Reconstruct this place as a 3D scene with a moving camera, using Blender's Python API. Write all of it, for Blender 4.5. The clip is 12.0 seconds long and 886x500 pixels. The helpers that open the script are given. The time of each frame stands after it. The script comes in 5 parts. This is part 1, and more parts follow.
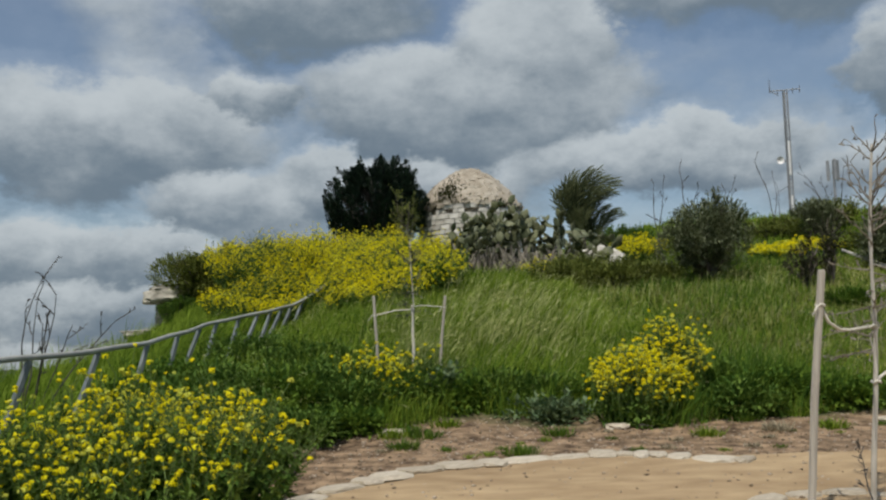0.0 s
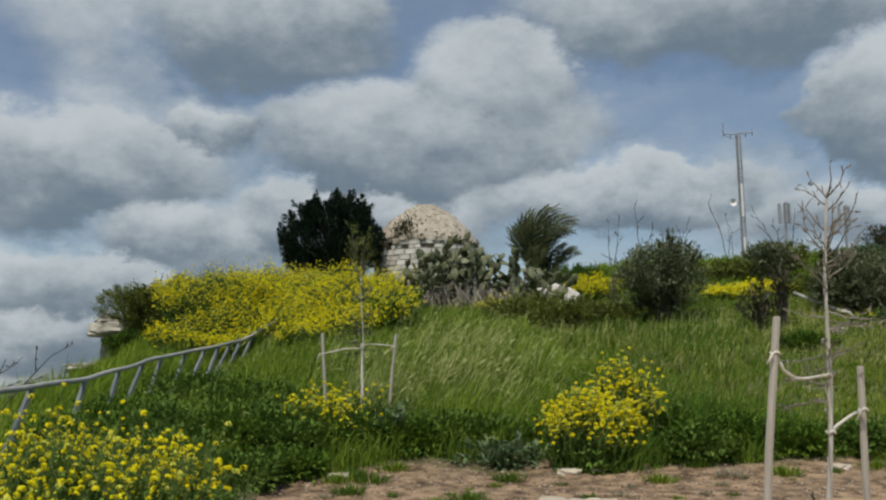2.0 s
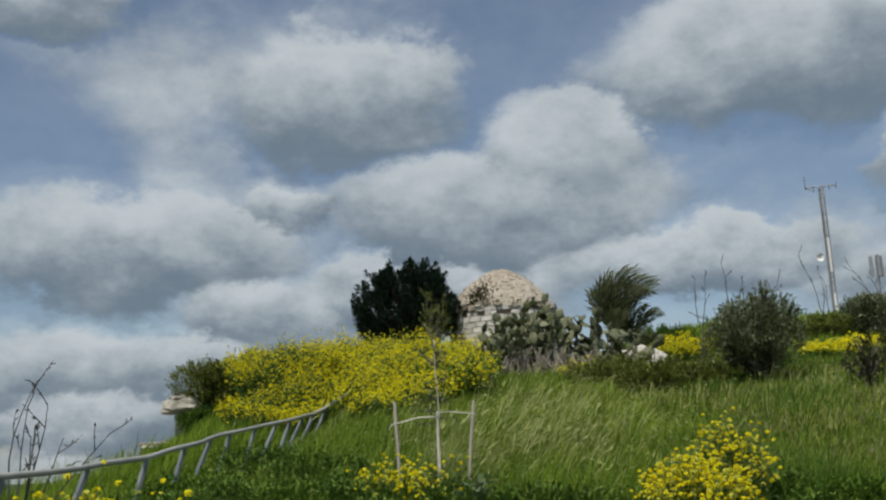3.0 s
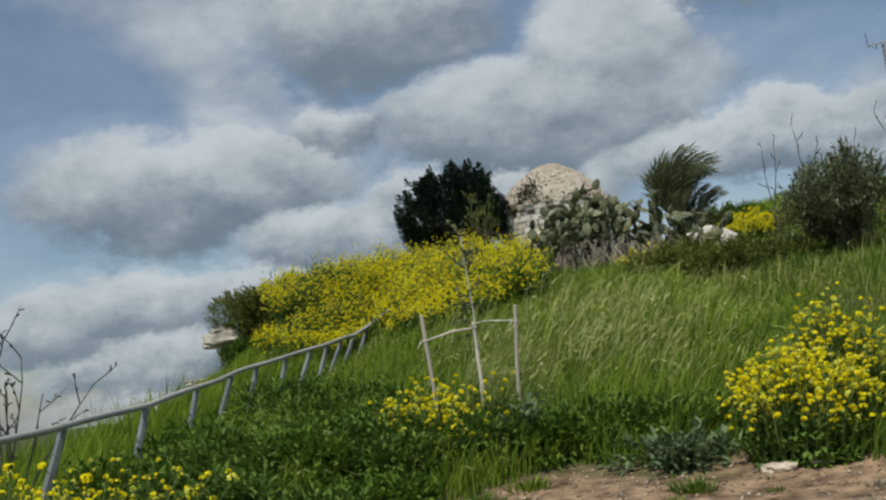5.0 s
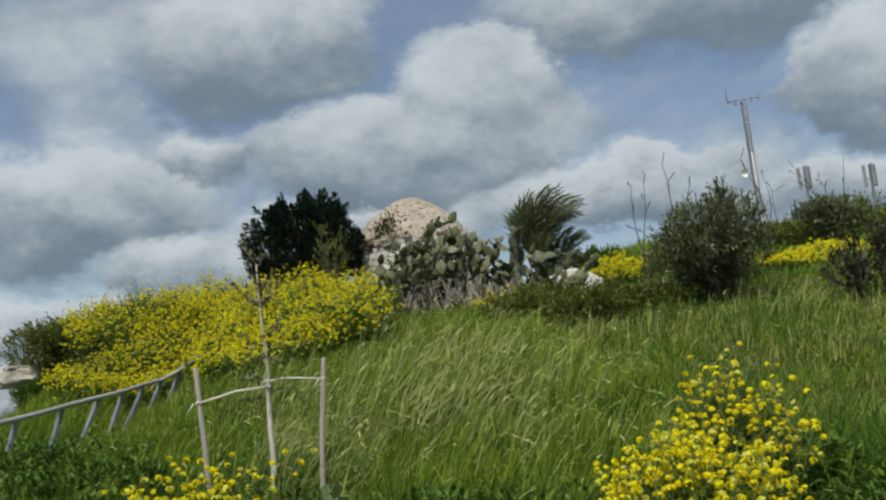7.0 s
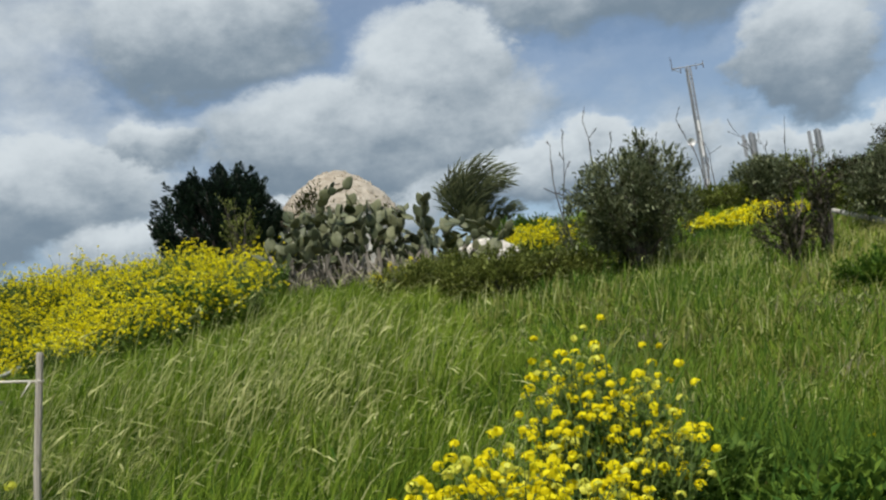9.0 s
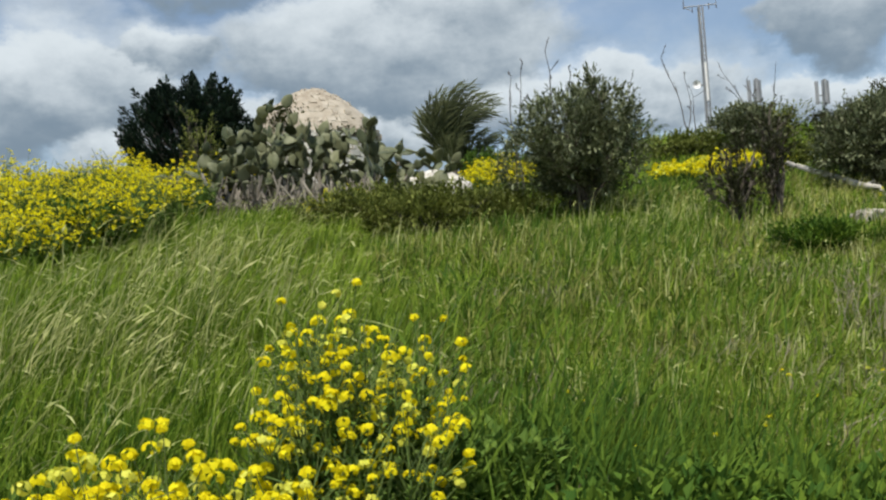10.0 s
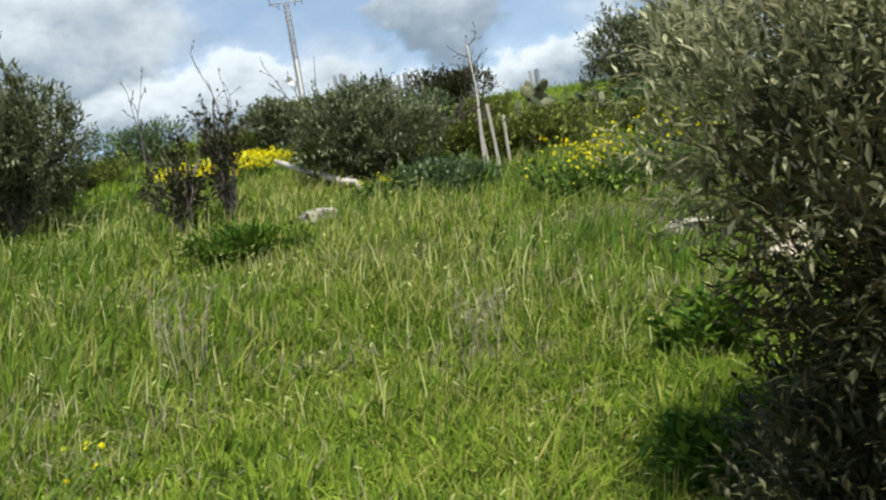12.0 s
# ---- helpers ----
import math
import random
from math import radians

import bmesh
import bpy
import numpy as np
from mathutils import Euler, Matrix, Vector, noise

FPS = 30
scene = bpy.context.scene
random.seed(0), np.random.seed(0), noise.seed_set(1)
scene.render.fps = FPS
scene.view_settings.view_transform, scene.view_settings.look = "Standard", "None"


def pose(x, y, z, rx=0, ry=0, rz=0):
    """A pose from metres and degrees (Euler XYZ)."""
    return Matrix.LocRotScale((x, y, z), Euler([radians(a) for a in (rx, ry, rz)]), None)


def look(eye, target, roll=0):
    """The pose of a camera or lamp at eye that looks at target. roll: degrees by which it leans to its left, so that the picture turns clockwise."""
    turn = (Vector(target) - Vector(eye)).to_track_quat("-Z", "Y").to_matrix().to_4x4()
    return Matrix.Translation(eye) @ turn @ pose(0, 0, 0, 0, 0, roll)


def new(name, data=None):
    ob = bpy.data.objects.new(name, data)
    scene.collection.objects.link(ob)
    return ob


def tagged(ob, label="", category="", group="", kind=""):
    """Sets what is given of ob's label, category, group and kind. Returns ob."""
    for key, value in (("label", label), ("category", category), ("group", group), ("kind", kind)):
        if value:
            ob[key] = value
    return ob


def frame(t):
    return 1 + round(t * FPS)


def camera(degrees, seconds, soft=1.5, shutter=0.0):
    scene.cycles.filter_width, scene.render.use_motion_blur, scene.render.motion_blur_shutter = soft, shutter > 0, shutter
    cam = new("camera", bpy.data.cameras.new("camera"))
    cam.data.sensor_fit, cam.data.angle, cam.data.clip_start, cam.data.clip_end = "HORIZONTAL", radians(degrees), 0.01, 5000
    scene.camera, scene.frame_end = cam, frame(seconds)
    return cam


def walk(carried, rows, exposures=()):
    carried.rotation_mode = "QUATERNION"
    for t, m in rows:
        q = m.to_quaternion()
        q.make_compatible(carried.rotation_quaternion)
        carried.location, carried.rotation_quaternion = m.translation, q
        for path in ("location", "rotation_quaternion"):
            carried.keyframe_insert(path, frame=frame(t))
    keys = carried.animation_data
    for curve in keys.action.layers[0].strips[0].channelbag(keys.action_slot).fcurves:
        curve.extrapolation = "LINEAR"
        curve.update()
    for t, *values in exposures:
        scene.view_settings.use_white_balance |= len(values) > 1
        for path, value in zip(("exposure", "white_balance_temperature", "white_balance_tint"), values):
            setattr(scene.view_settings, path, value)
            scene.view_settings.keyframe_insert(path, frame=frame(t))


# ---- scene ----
cam = camera(50.0, 12.0, soft=2.35)
PATH = [
    (0, (0.000, 0.000, 1.550), (-0.000, 9.954, 2.508), -1.60),
    (0.5, (0.026, 0.059, 1.586), (0.321, 9.998, 2.656), -0.38),
    (1, (0.052, 0.154, 1.584), (0.462, 10.083, 2.700), -0.42),
    (1.5, (0.062, 0.166, 1.594), (0.516, 10.089, 2.752), -0.70),
    (2, (0.056, 0.196, 1.599), (0.515, 10.098, 2.914), -0.90),
    (2.5, (0.069, 0.492, 1.566), (0.293, 10.339, 3.295), -1.30),
    (2.7, (0.069, 0.671, 1.569), (-0.043, 10.446, 3.673), -1.08),
    (4.5, (0.163, 2.149, 1.608), (-0.761, 12.019, 2.922), -5.83),
    (5, (0.254, 2.624, 1.647), (-0.718, 12.506, 2.830), -7.51),
    (5.5, (0.231, 3.124, 1.688), (-0.116, 13.050, 2.852), -7.08),
    (6, (0.310, 3.626, 1.733), (0.859, 13.555, 2.786), -6.43),
    (6.5, (0.392, 4.127, 1.772), (0.929, 14.009, 3.203), -7.06),
    (7, (0.549, 4.585, 1.800), (1.012, 14.473, 3.214), -6.22),
    (9, (1.491, 6.189, 1.774), (2.368, 16.084, 2.923), -7.88),
    (9.5, (1.971, 6.563, 1.756), (2.731, 16.525, 2.167), -6.35),
    (10, (2.458, 6.810, 1.822), (3.203, 16.775, 2.216), -3.85),
    (10.5, (3.034, 7.104, 1.835), (4.446, 16.986, 2.429), -5.07),
    (11, (3.528, 7.341, 1.825), (5.091, 17.187, 2.609), -5.01),
    (11.5, (4.131, 7.457, 1.843), (8.304, 16.541, 2.113), -7.20),
    (12, (4.578, 7.488, 1.796), (8.853, 16.527, 1.736), -9.86),
]
walk(cam, [(t, look(eye, target, roll)) for t, eye, target, roll in PATH],
     exposures=((0.0, -0.20), (2.5, -0.18), (5.5, -0.10), (7.0, -0.06), (9.0, 0.16), (9.5, 0.30), (10.5, 0.32), (11.0, 0.36), (11.5, 0.54), (12.0, 0.66)))

# ---- world, sun ----
SUN_EL, SUN_AZ = 58.0, 200.0     # degrees; azimuth from +y clockwise: the sun stands high behind the walk's start
sun_dir = Vector((math.sin(radians(SUN_AZ)) * math.cos(radians(SUN_EL)), math.cos(radians(SUN_AZ)) * math.cos(radians(SUN_EL)), math.sin(radians(SUN_EL))))
sun = new("sun", bpy.data.lights.new("sun", "SUN"))
sun.data.energy, sun.data.angle, sun.data.color = 3.5, radians(0.6), (1.0, 0.94, 0.84)
sun.matrix_world = look((0, 0, 60), Vector((0, 0, 60)) - sun_dir)
world = bpy.data.worlds.new("sky_world")
scene.world = world
world.use_nodes = True
wn, wl = world.node_tree.nodes, world.node_tree.links
wn.clear()
sky = wn.new("ShaderNodeTexSky")
sky.sky_type, sky.sun_disc = "NISHITA", False
sky.sun_elevation, sky.sun_rotation = radians(SUN_EL), radians(SUN_AZ)
bg = wn.new("ShaderNodeBackground")
bg.inputs["Strength"].default_value = 0.10
wout = wn.new("ShaderNodeOutputWorld")
wl.new(sky.outputs[0], bg.inputs["Color"])


def calc(op, a, b=None, c=None):
    """A Math node of the sky; a, b and c are numbers or sockets."""
    q = wn.new("ShaderNodeMath")
    q.operation = op
    for k, v in enumerate((a, b, c)):
        if isinstance(v, (int, float)):
            q.inputs[k].default_value = v
        elif v is not None:
            wl.new(v, q.inputs[k])
    return q.outputs[0]


def ramped(v, lo, hi, to_lo=0.0, to_hi=1.0):
    q = wn.new("ShaderNodeMapRange")
    q.interpolation_type = "SMOOTHSTEP"
    for k, x in zip(("From Min", "From Max", "To Min", "To Max"), (lo, hi, to_lo, to_hi)):
        q.inputs[k].default_value = x
    wl.new(v, q.inputs["Value"])
    return q.outputs[0]


sky_way = wn.new("ShaderNodeTexCoord").outputs["Generated"]
way_parts = wn.new("ShaderNodeSeparateXYZ")
wl.new(sky_way, way_parts.inputs[0])


def cloud_noise(scale, detail, rough=0.55):
    q, m = wn.new("ShaderNodeTexNoise"), wn.new("ShaderNodeMapping")
    m.inputs["Scale"].default_value = (1, 1, 1.5)
    q.inputs["Scale"].default_value, q.inputs["Detail"].default_value, q.inputs["Roughness"].default_value = scale, detail, rough
    wl.new(sky_way, m.inputs[0])
    wl.new(m.outputs[0], q.inputs["Vector"])
    return q.outputs[0]


puff = cloud_noise(14.0, 8.0, 0.62)
billow, curl, veil = cloud_noise(9.0, 9.0, 0.58), cloud_noise(23.0, 7.0, 0.6), cloud_noise(4.0, 6.0)
azimuth = calc("MULTIPLY", calc("ARCTAN2", way_parts.outputs["X"], way_parts.outputs["Y"]), 57.3)
above = calc("MULTIPLY", calc("ARCSINE", way_parts.outputs["Z"]), 57.3)
fluff = cloud_noise(46.0, 6.0, 0.6)
azimuth = calc("ADD", azimuth, calc("MULTIPLY_ADD", curl, 6.0, -3.0))
above = calc("ADD", calc("ADD", above, calc("MULTIPLY_ADD", billow, 6.0, -3.0)), calc("MULTIPLY_ADD", fluff, 1.3, -0.65))
# the cumulus: azimuth, height above the horizon, half width and half height, in degrees
CLOUDS = ((-19.9, 12.1, 9.8, 3.1), (-11.6, 14.6, 3.2, 1.6), (1.8, 14.1, 10.5, 3.6), (6.0, 17.3, 5.2, 3.4), (-7.8, 21.2, 7.4, 3.6), (22.0, 21.6, 14.0, 3.6), (27.8, 14.4, 3.9, 3.2),
          (-25.5, 26.2, 4.2, 2.5), (-12.2, 8.0, 5.4, 2.0), (-23.6, 5.0, 11.0, 2.2), (-21.6, 2.3, 8.4, 1.5), (13.4, 10.4, 10.0, 1.8), (-2.8, 9.4, 9.0, 1.8), (44.5, 14.0, 6.5, 4.0), (31.0, 8.6, 12.0, 1.6), (58.0, 10.0, 8.0, 3.0), (-45.0, 12.0, 10.0, 4.0))


best, tone = calc("MULTIPLY_ADD", veil, 2.8, -1.75), calc("MULTIPLY_ADD", veil, 1.0, -0.4)
for az, el, w, h in CLOUDS:
    a, b = calc("MULTIPLY_ADD", azimuth, 1.0 / w, -1.0 * az / w), calc("MULTIPLY_ADD", above, 0.92 / h, -0.92 * el / h)
    inside = calc("SUBTRACT", 1.0, calc("MULTIPLY_ADD", a, a, calc("MULTIPLY", b, b)))
    won = ramped(calc("SUBTRACT", inside, best), -0.7, 0.5)
    tone = calc("MULTIPLY_ADD", won, calc("SUBTRACT", b, tone), tone)
    best = calc("SMOOTH_MAX", best, inside, 0.2)
cover = ramped(best, -0.48, 0.30, 0.18, 0.97)
# bright crowns, grey bases
lit = ramped(calc("ADD", tone, calc("MULTIPLY_ADD", puff, 1.9, -0.95)), -1.0, 1.05)
cloud_colour = wn.new("ShaderNodeMix")
cloud_colour.data_type = "RGBA"
cloud_colour.inputs[6].default_value, cloud_colour.inputs[7].default_value = (0.170, 0.226, 0.282, 1), (0.585, 0.640, 0.672, 1)
wl.new(lit, cloud_colour.inputs[0])
cloud_light, sky_mix = wn.new("ShaderNodeBackground"), wn.new("ShaderNodeMixShader")
wl.new(cloud_colour.outputs[2], cloud_light.inputs["Color"])
wl.new(cover, sky_mix.inputs[0])
wl.new(bg.outputs[0], sky_mix.inputs[1])
wl.new(cloud_light.outputs[0], sky_mix.inputs[2])
wl.new(sky_mix.outputs[0], wout.inputs["Surface"])


# ---- terrain ----
def smooth(a, b, v):
    s = min(1.0, max(0.0, (v - a) / (b - a)))
    return s * s * (3 - 2 * s)


KY = (-4000, -400, -60, -8, 0, 5, 9, 12, 15, 18, 22, 27, 35, 60, 110, 400, 4000)
KZ = (-60, -14, -3.2, -0.45, 0.0, 0.34, 0.72, 1.3, 1.98, 2.55, 3.0, 3.5, 4.3, 6.2, 6.4, -12, -60)


def slope_line(y):
    return sum(float(np.interp(y + d * min(1.2, 0.3 + abs(y) * 0.02), KY, KZ)) for d in (-1, -0.5, 0, 0.5, 1)) / 5


def height(x, y):
    """The ground: a hillside that climbs ahead, falls to the left of the rail and rises a little to the right."""
    z = slope_line(y)
    mound = smooth(18, 22, y)
    left = max(0.0, -1.6 - x)
    z -= (0.22 * (1 - mound) + 0.10 * mound) * min(left, 9) * smooth(8, 13, y)
    z -= 0.10 * max(0.0, min(-3.0 - x, 9)) * (1 - smooth(8, 13, y))
    z -= mound * smooth(6.6, 9.5, -x) * 2.6 + smooth(9, 60, -x) * 7
    z -= 0.5 * smooth(5.2, 6.7, -x) * smooth(16, 19, y)
    z -= 0.42 * math.exp(-((x + 3.1) / 0.9) ** 2) * smooth(12, 14.5, y) * (1 - smooth(18.3, 20, y))
    z += 0.042 * min(max(0.0, x - 3), 20) * smooth(12, 20, y)
    z += 0.9 * smooth(20.5, 28, y) * smooth(4.0, 8.0, x) * (1 - smooth(60, 110, y))
    z -= 0.12 * math.exp(-((x - 8.6) / 2.2) ** 2 - ((y - 17.2) / 2.2) ** 2)
    z += 0.06 * noise.noise((x * 0.6, y * 0.6, 3.1)) + 0.12 * noise.noise((x * 0.17, y * 0.17, 7.7)) * smooth(4, 12, y)
    return z


def axis_steps(lo, hi, fine, far):
    """Grid lines: fine between lo and hi, wider and wider out to far."""
    inner = list(np.arange(lo, hi + fine / 2, fine))
    up, step = [hi], fine
    while up[-1] < far:
        step *= 1.22
        up.append(up[-1] + step)
    down, step = [lo], fine
    while down[-1] > -far:
        step *= 1.22
        down.append(down[-1] - step)
    return down[:0:-1] + inner + up[1:]


def ground_mesh():
    xs, ys = axis_steps(-14, 18, 0.22, 4000), axis_steps(-4, 34, 0.22, 4000)
    verts = [(x, y, height(x, y)) for y in ys for x in xs]
    w = len(xs)
    faces = [(j * w + i, j * w + i + 1, (j + 1) * w + i + 1, (j + 1) * w + i) for j in range(len(ys) - 1) for i in range(w - 1)]
    me = bpy.data.meshes.new("ground")
    me.from_pydata(verts, [], faces)
    me.shade_smooth()
    return me


# ---- materials ----
def material(name, low, high, scale=8.0, rough=0.8, island=0.0, per_object=0.0, bump=0.0, bump_scale=60.0, through_light=0.0, metal=0.0, stretch=(1, 1, 1), spec=0.3):
    """Two colours mixed by noise at two scales, with a shift of brightness from piece to piece."""
    m = bpy.data.materials.new(name)
    m.use_nodes = True
    n, l = m.node_tree.nodes, m.node_tree.links
    p, out = n["Principled BSDF"], n["Material Output"]
    tc, mp = n.new("ShaderNodeTexCoord"), n.new("ShaderNodeMapping")
    mp.inputs["Scale"].default_value = stretch
    l.new(tc.outputs["Object"], mp.inputs[0])
    big, fine = n.new("ShaderNodeTexNoise"), n.new("ShaderNodeTexNoise")
    big.inputs["Scale"].default_value, big.inputs["Detail"].default_value = scale * 0.12, 3
    fine.inputs["Scale"].default_value, fine.inputs["Detail"].default_value = scale, 5
    l.new(mp.outputs[0], big.inputs["Vector"])
    l.new(mp.outputs[0], fine.inputs["Vector"])
    add = n.new("ShaderNodeMath")
    add.operation = "ADD"
    l.new(big.outputs[0], add.inputs[0])
    l.new(fine.outputs[0], add.inputs[1])
    level = add.outputs[0]
    for amount, node, socket in ((island, "ShaderNodeNewGeometry", "Random Per Island"), (per_object, "ShaderNodeObjectInfo", "Random")):
        if amount:
            g, k = n.new(node), n.new("ShaderNodeMath")
            k.operation, k.inputs[1].default_value = "MULTIPLY_ADD", amount
            l.new(g.outputs[socket], k.inputs[0])
            l.new(level, k.inputs[2])
            sub = n.new("ShaderNodeMath")
            sub.operation, sub.inputs[1].default_value = "SUBTRACT", amount / 2
            l.new(k.outputs[0], sub.inputs[0])
            level = sub.outputs[0]
    ramp = n.new("ShaderNodeMapRange")
    ramp.inputs["From Min"].default_value, ramp.inputs["From Max"].default_value = 0.65, 1.35
    l.new(level, ramp.inputs["Value"])
    mix = n.new("ShaderNodeMix")
    mix.data_type = "RGBA"
    mix.inputs[6].default_value, mix.inputs[7].default_value = (*low, 1), (*high, 1)
    l.new(ramp.outputs[0], mix.inputs[0])
    l.new(mix.outputs[2], p.inputs["Base Color"])
    p.inputs["Roughness"].default_value, p.inputs["Metallic"].default_value = rough, metal
    p.inputs["Specular IOR Level"].default_value = spec
    if bump:
        bn, bt = n.new("ShaderNodeBump"), n.new("ShaderNodeTexNoise")
        bt.inputs["Scale"].default_value, bt.inputs["Detail"].default_value = bump_scale, 6
        bn.inputs["Strength"].default_value, bn.inputs["Distance"].default_value = bump, 0.02
        l.new(mp.outputs[0], bt.inputs["Vector"])
        l.new(bt.outputs[0], bn.inputs["Height"])
        l.new(bn.outputs[0], p.inputs["Normal"])
    if through_light:
        tr, ms = n.new("ShaderNodeBsdfTranslucent"), n.new("ShaderNodeMixShader")
        l.new(mix.outputs[2], tr.inputs["Color"])
        ms.inputs[0].default_value = through_light
        l.new(p.outputs[0], ms.inputs[1])
        l.new(tr.outputs[0], ms.inputs[2])
        l.new(ms.outputs[0], out.inputs["Surface"])
    return m


GRASS = material("grass_blades", (0.085, 0.160, 0.014), (0.295, 0.400, 0.050), 2.6, 0.8, island=0.9, through_light=0.3, spec=0.08)
GREYGRASS = material("greyish_blades", (0.15, 0.17, 0.045), (0.37, 0.37, 0.11), 2.4, 0.8, island=0.9, through_light=0.25, spec=0.08)
LUSH = material("lush_blades", (0.050, 0.115, 0.018), (0.16, 0.25, 0.030), 2.2, 0.75, island=0.8, through_light=0.3, spec=0.1)
STRAW = material("pale_grass", (0.30, 0.35, 0.09), (0.60, 0.61, 0.27), 3.0, 0.7, island=0.9, through_light=0.3)
DRY = material("dry_stalks", (0.20, 0.175, 0.115), (0.46, 0.415, 0.29), 3.0, 0.9, island=0.8)
WEED = material("weed_leaves", (0.050, 0.110, 0.018), (0.180, 0.275, 0.050), 3.0, 0.7, island=0.8, through_light=0.22, spec=0.12)
SAGE = material("greyish_weed_leaves", (0.08, 0.14, 0.06), (0.20, 0.27, 0.13), 3.0, 0.55, island=0.8, through_light=0.2)
STEM = material("green_stems", (0.06, 0.11, 0.02), (0.15, 0.21, 0.06), 5.0, 0.6, island=0.5)
PETAL = material("mustard_petals", (0.76, 0.66, 0.008), (0.91, 0.85, 0.022), 4.0, 0.7, island=0.8, through_light=0.38, spec=0.1)
BUD = material("mustard_buds", (0.52, 0.55, 0.05), (0.76, 0.76, 0.11), 4.0, 0.6, island=0.8, through_light=0.25)
CONIFER = material("conifer_foliage", (0.006, 0.016, 0.010), (0.026, 0.054, 0.028), 3.0, 0.7, island=0.8, through_light=0.08)
OLIVE = material("olive_foliage", (0.068, 0.088, 0.038), (0.300, 0.330, 0.185), 2.5, 0.55, island=1.0, through_light=0.22)
OLIVE_PALE = material("pale_olive_foliage", (0.11, 0.13, 0.055), (0.54, 0.54, 0.33), 2.5, 0.5, island=1.0, through_light=0.42)
# dull shrubs' own leaf colour, and painted shade low in the tall bush
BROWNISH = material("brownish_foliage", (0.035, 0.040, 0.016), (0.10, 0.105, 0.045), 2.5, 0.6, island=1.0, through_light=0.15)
BRAMBLE = material("bramble_foliage", (0.085, 0.110, 0.022), (0.28, 0.315, 0.078), 3.0, 0.7, island=0.9, through_light=0.25, spec=0.12)
DRYPATCH = material("matted_dry_grass", (0.15, 0.135, 0.085), (0.36, 0.33, 0.22), 3.0, 0.9, island=0.9, through_light=0.15)
BARK = material("bark", (0.06, 0.05, 0.038), (0.19, 0.165, 0.135), 14.0, 0.9, island=0.3, bump=0.6, bump_scale=40)
PALE_BARK = material("pale_bark", (0.30, 0.28, 0.24), (0.62, 0.59, 0.52), 20.0, 0.85, bump=0.5, bump_scale=50, stretch=(1, 1, 0.3))
TWIG = material("dark_twigs", (0.045, 0.040, 0.034), (0.13, 0.115, 0.10), 12.0, 0.9, island=0.3)
STAKE = material("weathered_stake_wood", (0.30, 0.275, 0.235), (0.52, 0.48, 0.41), 12.0, 0.8, bump=0.4, bump_scale=40, stretch=(3, 3, 0.25))
CLOTH = material("tie_cloth", (0.50, 0.47, 0.39), (0.72, 0.69, 0.60), 14.0, 0.9, bump=0.3, bump_scale=120)
RAIL = material("galvanised_rail", (0.28, 0.29, 0.27), (0.50, 0.50, 0.46), 6.0, 0.65, bump=0.15, bump_scale=30, metal=0.1)
POST = material("grey_post", (0.13, 0.155, 0.165), (0.27, 0.30, 0.31), 6.0, 0.65, bump=0.15, bump_scale=30, metal=0.2)
ROCK = material("limestone_rock", (0.19, 0.175, 0.14), (0.52, 0.49, 0.41), 5.0, 0.95, bump=0.9, bump_scale=9)
BLOCK = material("dressed_stone", (0.40, 0.375, 0.32), (0.72, 0.70, 0.64), 3.5, 0.95, per_object=0.5, bump=0.8, bump_scale=12)
WHITE_ROCK = material("whitish_boulder", (0.46, 0.43, 0.36), (0.76, 0.73, 0.66), 5.0, 0.95, bump=0.8, bump_scale=10)
KERB = material("kerb_stone", (0.42, 0.36, 0.27), (0.68, 0.61, 0.49), 7.0, 0.95, per_object=0.5, bump=0.6, bump_scale=30)
DOME = material("dome_rubble", (0.33, 0.285, 0.22), (0.58, 0.53, 0.44), 3.2, 0.95, island=0.3, bump=1.0, bump_scale=9)
MORTAR = material("old_mortar", (0.13, 0.115, 0.09), (0.30, 0.27, 0.215), 4.0, 0.95, bump=0.8, bump_scale=14)
MOSS = material("lichen_weeds", (0.05, 0.06, 0.02), (0.15, 0.16, 0.05), 4.0, 0.8, island=0.8)
PAD = material("cactus_pad", (0.055, 0.070, 0.032), (0.200, 0.213, 0.116), 4.0, 0.5, per_object=0.9, bump=0.2, bump_scale=40)
PAD_REST = material("cactus_pad_thicket", (0.055, 0.070, 0.032), (0.200, 0.213, 0.116), 4.0, 0.5, island=0.9, bump=0.2, bump_scale=40)
WOODY = material("cactus_wood", (0.13, 0.115, 0.09), (0.33, 0.30, 0.25), 6.0, 0.9, island=0.4, bump=0.5, bump_scale=20)
FROND = material("palm_leaflets", (0.034, 0.046, 0.018), (0.115, 0.132, 0.056), 3.0, 0.5, island=0.8, through_light=0.15)
STEEL = material("galvanised_steel", (0.20, 0.21, 0.22), (0.42, 0.43, 0.44), 2.0, 0.5, metal=0.4)
ENAMEL = material("white_enamel", (0.70, 0.70, 0.69), (0.82, 0.82, 0.81), 3.0, 0.45)
SAND = material("sandy_path", (0.29, 0.195, 0.105), (0.54, 0.40, 0.235), 5.0, 0.95, bump=0.9, bump_scale=40, stretch=(0.6, 1.6, 1))
RUSSET = material("withered_leaves", (0.10, 0.052, 0.028), (0.26, 0.14, 0.075), 4.0, 0.85, island=0.8)
PEBBLE = material("pebbles", (0.19, 0.14, 0.09), (0.46, 0.38, 0.29), 6.0, 0.95, island=1.0)


